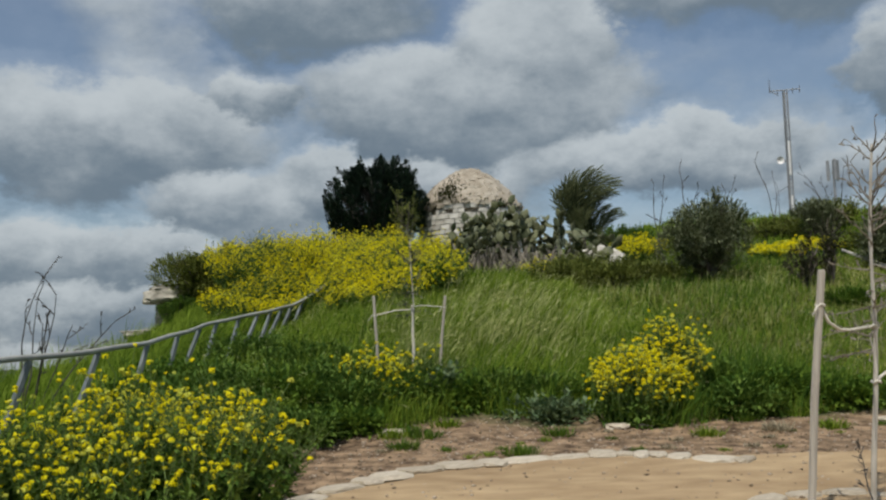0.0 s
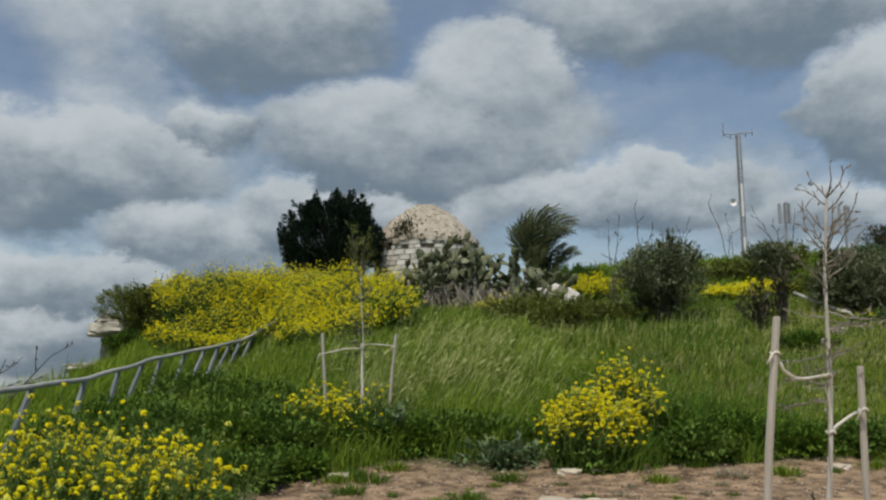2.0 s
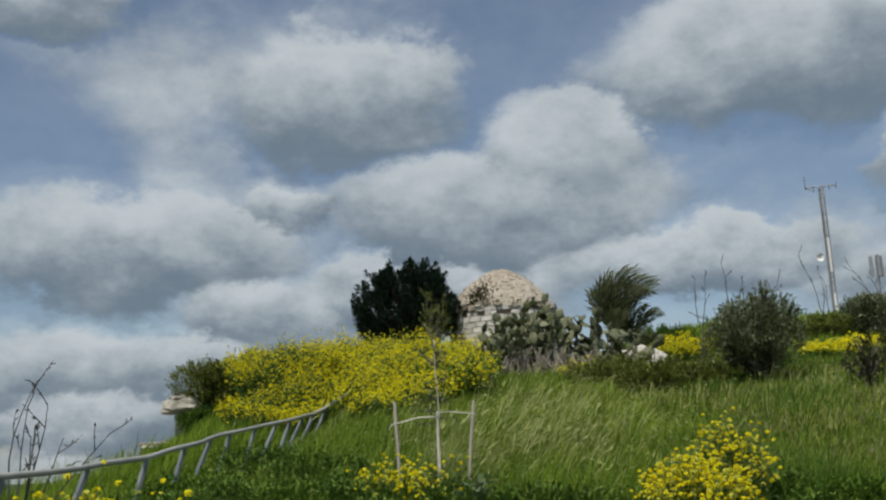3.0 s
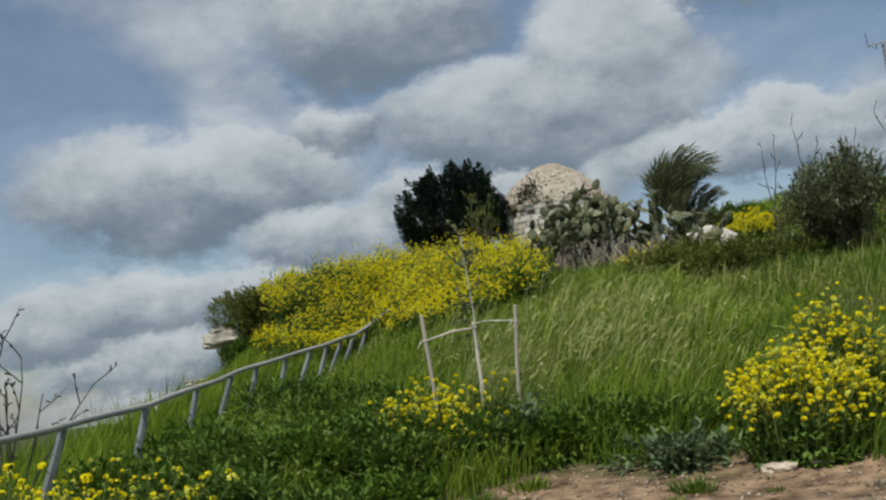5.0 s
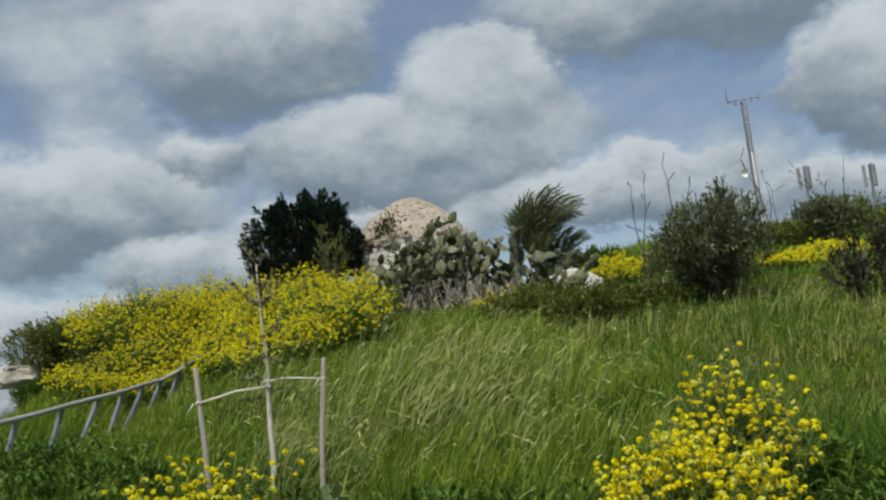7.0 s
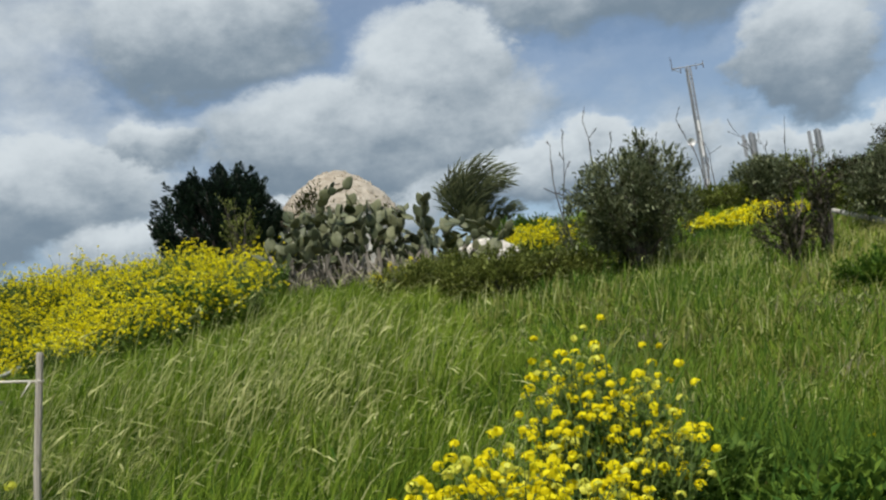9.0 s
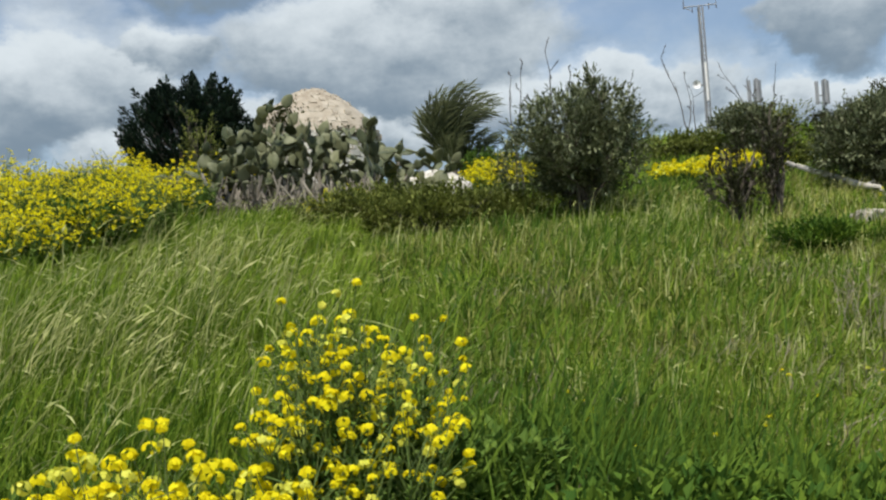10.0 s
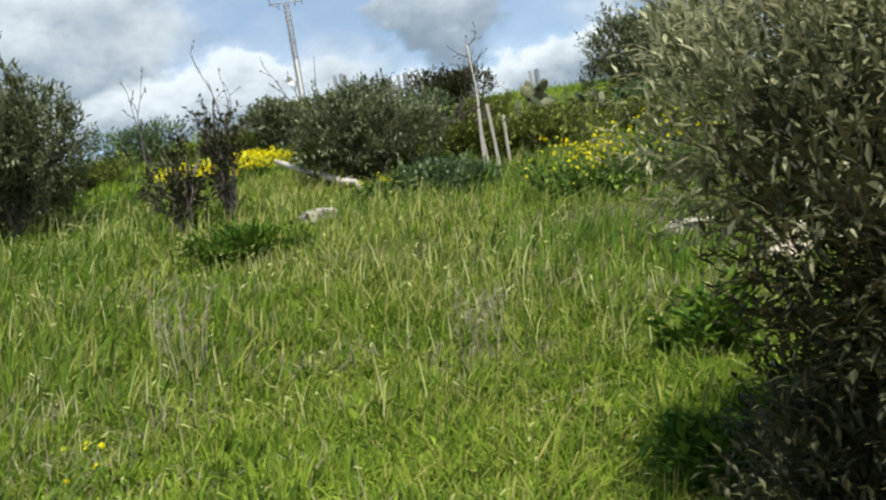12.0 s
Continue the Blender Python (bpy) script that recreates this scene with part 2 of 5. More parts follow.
def ground_material():
    """Reddish bare soil round the path; dark, green-brown soil under the meadow."""
    m = material("earth", (0.030, 0.042, 0.013), (0.085, 0.105, 0.036), 3.0, 0.95, bump=0.9, bump_scale=16)
    n, l = m.node_tree.nodes, m.node_tree.links
    p = n["Principled BSDF"]
    old = p.inputs["Base Color"].links[0].from_socket
    tc = n["Texture Coordinate"]
    sep = n.new("ShaderNodeSeparateXYZ")
    l.new(tc.outputs["Object"], sep.inputs[0])
    wob = n.new("ShaderNodeTexNoise")
    wob.inputs["Scale"].default_value, wob.inputs["Detail"].default_value = 1.6, 4
    l.new(tc.outputs["Object"], wob.inputs["Vector"])

    def band(source, lo, hi):
        k = n.new("ShaderNodeMath")
        k.operation, k.inputs[1].default_value = "MULTIPLY_ADD", 1.6
        l.new(wob.outputs[0], k.inputs[0])
        l.new(source, k.inputs[2])
        r = n.new("ShaderNodeMapRange")
        r.interpolation_type = "SMOOTHSTEP"
        r.inputs["From Min"].default_value, r.inputs["From Max"].default_value = lo, hi
        l.new(k.outputs[0], r.inputs["Value"])
        return r.outputs[0]

    both = n.new("ShaderNodeMath")
    both.operation = "MULTIPLY"
    l.new(band(sep.outputs["Y"], 10.5, 9.9), both.inputs[0])
    l.new(band(sep.outputs["X"], -1.3, -0.7), both.inputs[1])
    soil, grit = n.new("ShaderNodeMix"), n.new("ShaderNodeTexNoise")
    grit.inputs["Scale"].default_value, grit.inputs["Detail"].default_value = 7.0, 8
    l.new(tc.outputs["Object"], grit.inputs["Vector"])
    gr = n.new("ShaderNodeMapRange")
    gr.inputs["From Min"].default_value, gr.inputs["From Max"].default_value = 0.32, 0.68
    l.new(grit.outputs[0], gr.inputs["Value"])
    soil.data_type = "RGBA"
    soil.inputs[6].default_value, soil.inputs[7].default_value = (0.075, 0.048, 0.028, 1), (0.40, 0.28, 0.172, 1)
    l.new(gr.outputs[0], soil.inputs[0])
    mix = n.new("ShaderNodeMix")
    mix.data_type = "RGBA"
    l.new(both.outputs[0], mix.inputs[0])
    l.new(old, mix.inputs[6])
    l.new(soil.outputs[2], mix.inputs[7])
    l.new(mix.outputs[2], p.inputs["Base Color"])
    return m


EARTH = ground_material()


# ---- mesh helpers ----
class Bag:
    """Vertices and faces gathered into one mesh."""

    def __init__(self):
        self.v, self.f = [], []

    def tube(self, points, radii, sides=5):
        points = [Vector(p) for p in points]
        start = len(self.v)
        side = None
        for k, p in enumerate(points):
            along = (points[min(k + 1, len(points) - 1)] - points[max(k - 1, 0)]).normalized()
            if side is None:
                side = along.orthogonal().normalized()
            side = (side - along * side.dot(along)).normalized()
            other = along.cross(side)
            for s in range(sides):
                a = 2 * math.pi * s / sides
                self.v.append(p + (side * math.cos(a) + other * math.sin(a)) * radii[k])
        for k in range(len(points) - 1):
            for s in range(sides):
                a, b = start + k * sides + s, start + k * sides + (s + 1) % sides
                self.f.append((a, b, b + sides, a + sides))
        self.f.append(tuple(start + s for s in range(sides))[::-1])
        self.f.append(tuple(start + (len(points) - 1) * sides + s for s in range(sides)))

    def leaf(self, p, along, up, length, width, fold=0.25):
        """A pointed leaf of two folded halves."""
        along = along.normalized()
        side = along.cross(up)
        side = side.normalized() if side.length > 1e-4 else along.orthogonal().normalized()
        lift = side.cross(along)
        k = len(self.v)
        mid = p + along * length * 0.45
        self.v += [p, mid + side * width / 2 + lift * width * fold, p + along * length, mid - side * width / 2 + lift * width * fold, mid - lift * width * fold * 0.3]
        self.f += [(k, k + 1, k + 2, k + 4), (k, k + 4, k + 2, k + 3)]

    def petal(self, p, u, v, size):
        k = len(self.v)
        self.v += [p - u * size, p - v * size * 0.8, p + u * size, p + v * size * 0.8]
        self.f.append((k, k + 1, k + 2, k + 3))

    def box(self, centre, size, turn=None, wear=0.0, rnd=random):
        c, k = Vector(centre), len(self.v)
        for sx, sy, sz in ((-1, -1, -1), (1, -1, -1), (1, 1, -1), (-1, 1, -1), (-1, -1, 1), (1, -1, 1), (1, 1, 1), (-1, 1, 1)):
            d = Vector((sx * size[0] / 2 + rnd.uniform(-wear, wear), sy * size[1] / 2 + rnd.uniform(-wear, wear), sz * size[2] / 2 + rnd.uniform(-wear, wear)))
            self.v.append(c + (turn @ d if turn else d))
        self.f += [tuple(k + i for i in q) for q in ((0, 3, 2, 1), (4, 5, 6, 7), (0, 1, 5, 4), (1, 2, 6, 5), (2, 3, 7, 6), (3, 0, 4, 7))]

    def mesh(self, name, mat, smooth=False):
        me = bpy.data.meshes.new(name)
        me.from_pydata([tuple(p) for p in self.v], [], self.f)
        me.materials.append(mat)
        if smooth:
            me.shade_smooth()
        return me


def part(name, bag, mat, parent=None, label="", smooth=False):
    ob = new(name, bag.mesh(name, mat, smooth) if isinstance(bag, Bag) else bag)
    if parent:
        ob.parent = parent
    return tagged(ob, label=label)


def thing(name, label, category, place=(0, 0, 0), group="", kind=""):
    """An Empty at the thing's base; its parts are built round the origin."""
    ob = tagged(new(name), label, category, group, kind)
    ob.location = place
    return ob


def bent(rnd, v, amount):
    return (v + Vector((rnd.uniform(-1, 1), rnd.uniform(-1, 1), rnd.uniform(-1, 1))) * amount).normalized()


def stone_bag(rnd, size, cuts=2, rough=0.16):
    """An uneven lump of rock, flat below."""
    bm = bmesh.new()
    bmesh.ops.create_icosphere(bm, subdivisions=cuts + 1, radius=1)
    off = Vector((rnd.uniform(0, 50), rnd.uniform(0, 50), rnd.uniform(0, 50)))
    b = Bag()
    for q in bm.verts:
        d = q.co.copy()
        for axis in range(3):
            d[axis] = math.copysign(abs(d[axis]) ** 0.62, d[axis])
        d *= 1 + rough * 2 * noise.noise(q.co * 1.3 + off) + rough * noise.noise(q.co * 3.7 + off)
        b.v.append(Vector((d.x * size[0], d.y * size[1], max(d.z, -0.75) * size[2])))
    b.f = [tuple(q.index for q in f.verts) for f in bm.faces]
    bm.free()
    return b


# ---- setting ----
ground = tagged(new("ground", ground_mesh()), kind="structure", label="grassy hillside with bare reddish soil beside the path", category="ground")
ground.data.materials.append(EARTH)

PLAZA, PLAZA_R = (1.1, 5.3), 2.45     # the round end of the sandy path
PIT, PIT_R = (2.55, 5.72), 0.8        # the planted pit of the staked sapling


def on_path(x, y):
    r = PLAZA_R + 0.06 * noise.noise((x * 2, y * 2, 1))
    if (x - PLAZA[0]) ** 2 + (y - PLAZA[1]) ** 2 < r * r:
        return True
    return x > PLAZA[0] and 1.2 + 0.25 * noise.noise((x * 0.5, 3.1, 6)) < y < 7.72 + 0.07 * noise.noise((x * 1.5, 0.3, 2)) or -1.3 + 0.1 * noise.noise((1.7, y * 0.8, 4)) < x < 3.4 + 0.25 * noise.noise((0.2, y * 0.5, 9)) and y <= PLAZA[1]


def path_mesh():
    step, x0, y0, nx, ny = 0.1, -1.6, -12.0, 176, 201
    b, index = Bag(), {}
    for j in range(ny):
        for i in range(nx):
            x, y = x0 + i * step, y0 + j * step
            if not on_path(x + step / 2, y + step / 2):
                continue
            quad = []
            for di, dj in ((0, 0), (1, 0), (1, 1), (0, 1)):
                key = (i + di, j + dj)
                if key not in index:
                    index[key] = len(b.v)
                    px, py = x0 + key[0] * step, y0 + key[1] * step
                    b.v.append(Vector((px, py, height(px, py) + 0.022 + 0.012 * noise.noise((px * 3, py * 3, 5)))))
                quad.append(index[key])
            b.f.append(tuple(quad))
    return b.mesh("path", SAND, True)


path = tagged(new("path", path_mesh()), label="sandy footpath edged with pale stones", category="path", kind="structure")

mast_place = (21.5, 57.9, height(21.5, 57.9))


def tomb():
    """The domed shrine: a round wall of dressed blocks under a rubble dome."""
    cx, cy, z0, z1 = 1.0, 34.2, 4.2, 6.28
    t = thing("domed_tomb", "small old limestone tomb with a weathered rubble dome", "building", (cx, cy, z0))
    r = random.Random(5)
    core = Bag()
    core.tube([(0, 0, -0.3), (0, 0, z1 - z0)], [1.72, 1.72], 40)
    wall = part("wall", core, MORTAR, t)
    course, k, z = 0, 0, 0.0
    while z < z1 - z0 - 0.15:
        h = r.choice((0.15, 0.17, 0.19))
        a = r.uniform(0, 0.2)
        end = a + 2 * math.pi
        while a < end - 0.08:
            w = min(r.uniform(0.11, 0.26), end - a)
            ragged = z > z1 - z0 - 0.5 and r.random() < 0.28
            if not ragged and k < 298 and math.sin(a + w / 2) < 0.2:
                b = Bag()
                b.box((0, 0, 0), (w * 1.80 - 0.025, 0.16 + r.uniform(-0.03, 0.03), h - 0.025), wear=0.014, rnd=r)
                s = part("brick", b, BLOCK, wall)
                m = a + w / 2
                s.matrix_local = Matrix.Translation((math.cos(m) * 1.76, math.sin(m) * 1.76, z + h / 2)) @ Matrix.Rotation(m + math.pi / 2, 4, "Z")
                k += 1
            a += w
        z += h
    eave = Bag()
    for i in range(70):
        a = 2 * math.pi * (i + r.uniform(-0.3, 0.3)) / 70
        if r.random() < 0.16:
            continue
        eave.box((math.cos(a) * 1.80, math.sin(a) * 1.80, z1 - z0 + r.uniform(-0.06, 0.05)), (r.uniform(0.12, 0.24), r.uniform(0.16, 0.3), r.uniform(0.08, 0.17)),
                 Matrix.Rotation(a + math.pi / 2 + r.uniform(-0.2, 0.2), 3, "Z"), 0.03, r)
    part("cornice", eave, DOME, t, "broken dark stone cornice")
    shell = Bag()
    rings, around = 22, 64
    for j in range(rings + 1):
        u = j / rings
        rad = 1.84 * (1 - u ** 1.42) ** 0.68
        zz = z1 - z0 + 1.52 * u
        for i in range(around):
            a = 2 * math.pi * i / around
            d = 1 + 0.035 * noise.noise((math.cos(a) * 3, math.sin(a) * 3, zz * 2.5)) + 0.02 * noise.noise((math.cos(a) * 9, math.sin(a) * 9, zz * 8))
            shell.v.append(Vector((math.cos(a) * rad * d, math.sin(a) * rad * d, zz)))
    for j in range(rings):
        for i in range(around):
            p, q = j * around + i, j * around + (i + 1) % around
            shell.f.append((p, q, q + around, p + around))
    dome = part("dome", shell, DOME, t, "rubble dome with patches of lichen", True)
    lumps = Bag()
    for i in range(330):
        u, a = r.random() ** 0.8 * 0.96, r.uniform(0, 2 * math.pi)
        rad = 1.84 * (1 - u ** 1.42) ** 0.68
        c = Vector((math.cos(a) * rad, math.sin(a) * rad, z1 - z0 + 1.52 * u))
        out = Vector((math.cos(a), math.sin(a), 0.25 + u)).normalized()
        lumps.box(c - out * 0.047, (r.uniform(0.10, 0.24), r.uniform(0.08, 0.16), 0.12), out.to_track_quat("Z", "Y").to_matrix(), 0.025, r)
    stones = part("rubble", lumps, DOME, dome)
    stones["kind"] = "stuff"
    green = Bag()
    for i in range(420):
        a, u = r.gauss(-2.05, 0.16), max(0.02, r.gauss(0.26, 0.15))
        if i > 300:
            a, u = r.uniform(-3.1, 0), r.uniform(-0.02, 0.08)
        rad = 1.86 * (1 - min(u, 0.9) ** 1.42 if u > 0 else 1) ** 0.62
        p = Vector((math.cos(a) * rad, math.sin(a) * rad, z1 - z0 + 1.52 * u))
        green.leaf(p, bent(r, Vector((math.cos(a), math.sin(a), 0.8)), 0.6), Vector((0, 0, 1)), r.uniform(0.06, 0.16), 0.05)
    tagged(part("weed_growth", green, MOSS, t, "weeds rooted in the dome's joints"), kind="stuff")


tomb()


def mast():
    t = thing("radio_mast", "tall galvanised steel radio mast with cross arm antennas", "mast", mast_place)
    h = 16.45 - mast_place[2]
    b = Bag()
    for k in range(3):
        a = 2 * math.pi * k / 3
        c, s = math.cos(a) * 0.15, math.sin(a) * 0.15
        b.tube([(c, s, 0), (c, s, h)], [0.052, 0.042], 6)
    pole = part("lattice", b, STEEL, t)
    br = Bag()
    n = 34
    for i in range(n):
        for k in range(3):
            a, a2 = 2 * math.pi * k / 3, 2 * math.pi * (k + 1) / 3
            z0, z1 = h * i / n, h * (i + 1) / n
            br.tube([(math.cos(a) * 0.15, math.sin(a) * 0.15, z0), (math.cos(a2) * 0.15, math.sin(a2) * 0.15, z1)], [0.022, 0.022], 4)
    part("bracing", br, STEEL, pole)
    for z0, z1 in ((h - 5.3, h - 3.2), (h - 8.3, h - 6.6)):
        panel = Bag()
        panel.tube([(-0.02, -0.2, z0), (-0.02, -0.2, z1)], [0.07, 0.07], 8)
        part("cable_tray", panel, ENAMEL, pole, "pale cable tray")
    arm = Bag()
    arm.tube([(-0.95, 0, h + 0.0), (0.95, 0, h + 0.12)], [0.035, 0.035], 5)
    arm.tube([(-0.5, 0, h - 0.2), (-0.95, 0, h)], [0.025, 0.025], 4)
    part("cross_arm", arm, STEEL, t)
    for x, z0, z1 in ((-0.93, -0.1, 0.75), (0.93, -0.1, 0.35), (0.5, -0.15, 0.2), (-0.45, -0.3, 0.05)):
        w = Bag()
        w.tube([(x, 0, h + z0), (x, 0, h + z1)], [0.03, 0.015], 5)
        part("whip_antenna", w, TWIG, t)
    dish = Bag()
    for j in range(5):
        rr = 0.24 * (j / 4) ** 0.7
        for i in range(16):
            a = 2 * math.pi * i / 16
            dish.v.append(Vector((-0.62 + 0.0 + rr * math.cos(a), -0.28 + 0.16 * (1 - (j / 4)), h - 4.4 + rr * math.sin(a))))
    for j in range(4):
        for i in range(16):
            p, q = j * 16 + i, j * 16 + (i + 1) % 16
            dish.f.append((p, q, q + 16, p + 16))
    d = part("dish", dish, ENAMEL, t, "white dish antenna", True)
    hold = Bag()
    hold.tube([(-0.62, -0.12, h - 4.4), (-0.2, 0, h - 4.4)], [0.05, 0.05], 6)
    part("bracket", hold, STEEL, d)


mast()


def small_mast(x, y, top, group="small antenna masts"):
    z = height(x, y)
    t = thing("antenna_mast", "slim antenna mast with pale panel antennas on the hilltop", "mast", (x, y, z), group)
    h = top - z
    b = Bag()
    b.tube([(0, 0, -0.2), (0, 0, h)], [0.09, 0.06], 8)
    part("pole", b, STEEL, t)
    for k in range(3):
        a = 2 * math.pi * k / 3 + 0.4
        p = Bag()
        p.box((math.cos(a) * 0.28, math.sin(a) * 0.28, h - 0.55), (0.15, 0.11, 1.1), Matrix.Rotation(a, 3, "Z"), 0.0)
        part("panel_antenna", p, STEEL, t)
        arm = Bag()
        arm.tube([(0, 0, h - 0.7), (math.cos(a) * 0.3, math.sin(a) * 0.3, h - 0.7)], [0.03, 0.03], 5)
        part("bracket", arm, STEEL, t)


small_mast(20.9, 50.0, 10.6)
small_mast(24.2, 50.0, 10.4)
small_mast(33.0, 52.0, 10.4)


# ---- rail and posts ----
RAIL_LINE = [(-4.6, 2.0, 1.28), (-4.1, 5.0, 1.38), (-3.66, 8.2, 1.50), (-3.5, 9.5, 1.55), (-3.42, 11.0, 1.63), (-3.47, 13.0, 1.80), (-3.5, 14.4, 1.93), (-3.16, 16.0, 2.10), (-2.87, 17.9, 2.30), (-2.68, 18.3, 2.45), (-2.24, 18.85, 2.82)]


def rail_at(y):
    ys = [p[1] for p in RAIL_LINE]
    return Vector((float(np.interp(y, ys, [p[0] for p in RAIL_LINE])), y, float(np.interp(y, ys, [p[2] for p in RAIL_LINE]))))


def handrail():
    t = thing("handrail", "sagging grey metal handrail on leaning posts in tall grass", "railing", (-3.5, 9.5, height(-3.5, 9.5)))
    base = Vector(t.location)
    pts = [rail_at(y) - base + Vector((0.012 * math.sin(y * 2.1), 0, 0.006 * math.sin(y * 3.3))) for y in np.arange(2.0, 18.9, 0.3)]
    b = Bag()
    b.tube(pts, [0.028] * len(pts), 8)
    part("rail", b, RAIL, t, smooth=True)
    r = random.Random(3)
    for y in (3.0, 5.0, 7.0, 8.35, 9.6, 10.95, 12.3, 13.5, 14.5, 15.3, 16.05, 16.7, 17.3, 17.85, 18.25):
        p = rail_at(y)
        lean = r.uniform(0.22, 0.36)
        foot = Vector((p.x - lean, y - 0.15, 0))
        foot.z = height(foot.x, foot.y) - 0.1
        q = Bag()
        side = 0.033
        q.tube([foot - base, (foot + p) / 2 - base + Vector((0.012, 0, 0)), p - base - Vector((0, 0, 0.02))], [side + 0.012, side + 0.006, side], 6)
        part("post", q, POST, t)


handrail()


# ---- staked saplings ----
def stake(x, y, z, top, lean, thick, label, group):
    """A squared wooden stake whose top stands off its foot by lean."""
    t = thing("wooden_stake", label, "stake", (x, y, z), group)
    b = Bag()
    b.tube([(0, 0, -0.25), (lean[0] * 0.5, lean[1] * 0.5, (top - z) / 2), (lean[0], lean[1], top - z - 0.01), (lean[0], lean[1], top - z)], [thick, thick, thick * 0.97, thick * 0.8], 8)
    part("shaft", b, STAKE, t)
    return t


def tie(points, name="cloth_tie", label="pale cloth strip tied between stake and sapling", thick=0.010):
    a = Vector(points[0])
    t = thing(name, label, "tie", a)
    b = Bag()
    pts = [Vector(p) - a for p in points]
    b.tube(pts, [thick] * len(pts), 6)
    part("strip", b, CLOTH, t, smooth=True)
    for c in (pts[0], pts[-1]):
        k = Bag()
        ring = [c + Vector((thick * 2.6 * math.cos(q), thick * 2.6 * math.sin(q), 0.01 * math.sin(3 * q))) for q in np.linspace(0, 6.0, 9)]
        k.tube(ring, [thick * 0.8] * 9, 5)
        part("knot", k, CLOTH, t, smooth=True)
    e = Bag()
    e.tube([pts[0] + Vector((-0.03, -0.04, 0)), pts[0] + Vector((-0.07, -0.05, -0.06))], [thick * 0.75, thick * 0.4], 5)
    part("loose_end", e, CLOTH, t, smooth=True)


def sapling(x, y, z, h, label, seed, trunk_r=0.024, fork=0.78, branches=16, reach=0.55, lean=(0, 0), twig_mat=TWIG, leaves=0):
    t = thing("sapling", label, "tree", (x, y, z), "staked saplings")
    r = random.Random(seed)
    b = Bag()
    pts = [Vector((lean[0] * u + 0.012 * math.sin(9 * u + seed), lean[1] * u, h * u)) for u in np.linspace(-0.05, 1, 12)]
    b.tube(pts, [trunk_r * (1 - 0.6 * k / 11) for k in range(12)], 8)
    trunk = part("trunk", b, PALE_BARK, t, "slim pale trunk", True)
    tw, lf = Bag(), Bag()
    for k in range(branches):
        u = fork + (1 - fork) * r.random() if k < branches * 0.55 else r.uniform(0.42, fork)
        p = Vector((lean[0] * u, lean[1] * u, h * u))
        a = r.uniform(0, 2 * math.pi)
        length = reach * r.uniform(0.5, 1.1)
        d = Vector((math.cos(a), math.sin(a), r.uniform(0.1, 0.6) if u > fork else r.uniform(-0.35, 0.25))).normalized()
        line, radii = [p], [trunk_r * 0.3]
        for s in range(5):
            d = bent(r, d + Vector((0, 0, 0.18 if u > fork else 0.02)), 0.28)
            line.append(line[-1] + d * length / 5)
            radii.append(trunk_r * 0.27 * (1 - s / 6))
            if r.random() < 0.75:
                e = bent(r, d, 0.8)
                tip = line[-1] + e * length * r.uniform(0.12, 0.3)
                tw.tube([line[-1], (line[-1] + tip) / 2 + Vector((0, 0, 0.01)), tip], [trunk_r * 0.2, trunk_r * 0.16, trunk_r * 0.09], 4)
                if r.random() < 0.5:
                    tw.tube([tip, tip + bent(r, e, 0.5) * 0.035], [trunk_r * 0.34, trunk_r * 0.2], 4)
                for q in range(leaves):
                    lf.leaf(tip - e * r.random() * 0.1, bent(r, e, 0.9), Vector((0, 0, 1)), r.uniform(0.03, 0.06), 0.02)
        tw.tube(line, radii, 5)
    part("branch_work", tw, twig_mat, t, "bare grey twigs")
    if leaves:
        part("foliage", lf, OLIVE, t)


zs = height(2.3, 5.65)
NEAR = "stakes round the sapling beside the path"
stake(2.05, 5.6, zs, 1.91, (0.18, 0.0), 0.024, "weathered wooden stake leaning beside a bare sapling", NEAR)
stake(2.82, 5.9, zs, 1.62, (0.03, 0.0), 0.022, "weathered wooden stake with a knotted cloth tie", NEAR)
sapling(2.50, 5.72, zs, 2.28, "leafless young tree tied to two stakes", 4, 0.020, 0.7, 38, 0.33, lean=(0.13, 0), twig_mat=WOODY)
tie([(2.21, 5.6, 1.70), (2.26, 5.62, 1.60), (2.34, 5.66, 1.555), (2.42, 5.7, 1.55), (2.56, 5.72, 1.57)])
tie([(2.85, 5.9, 1.36), (2.75, 5.85, 1.33), (2.62, 5.78, 1.27), (2.56, 5.72, 1.24)])
TRIO = "stakes round the sapling in the mustard"
zt = height(-0.4, 10.6)
stake(-0.74, 10.62, zt, 2.08, (-0.05, 0), 0.017, "grey wooden stake rising from yellow mustard", TRIO)
stake(-0.10, 10.62, zt, 2.06, (0.11, 0), 0.017, "grey wooden stake with a torn cloth end", TRIO)
sapling(-0.36, 10.66, zt, 1.68, "thin leafing sapling between two stakes", 9, 0.012, 0.7, 16, 0.3, leaves=5)
wrap = thing("trunk_wrap", "white cloth wrap round a young trunk", "tie", (-0.36, 10.66, zt + 0.35))
band = Bag()
band.tube([(0.003 * math.sin(k), 0, 0.06 * k) for k in range(11)], [0.0145 + 0.002 * (k % 2) for k in range(11)], 8)
part("strip", band, CLOTH, wrap)
tie([(-0.78, 10.62, 1.86), (-0.66, 10.64, 1.885), (-0.56, 10.66, 1.91), (-0.36, 10.66, 1.915)], thick=0.008)
tie([(0.0, 10.62, 1.93), (-0.12, 10.64, 1.945), (-0.25, 10.66, 1.96), (-0.36, 10.66, 1.95)], thick=0.006)
FAR = "stakes of the far sapling"
z3 = height(9.97, 17.28)
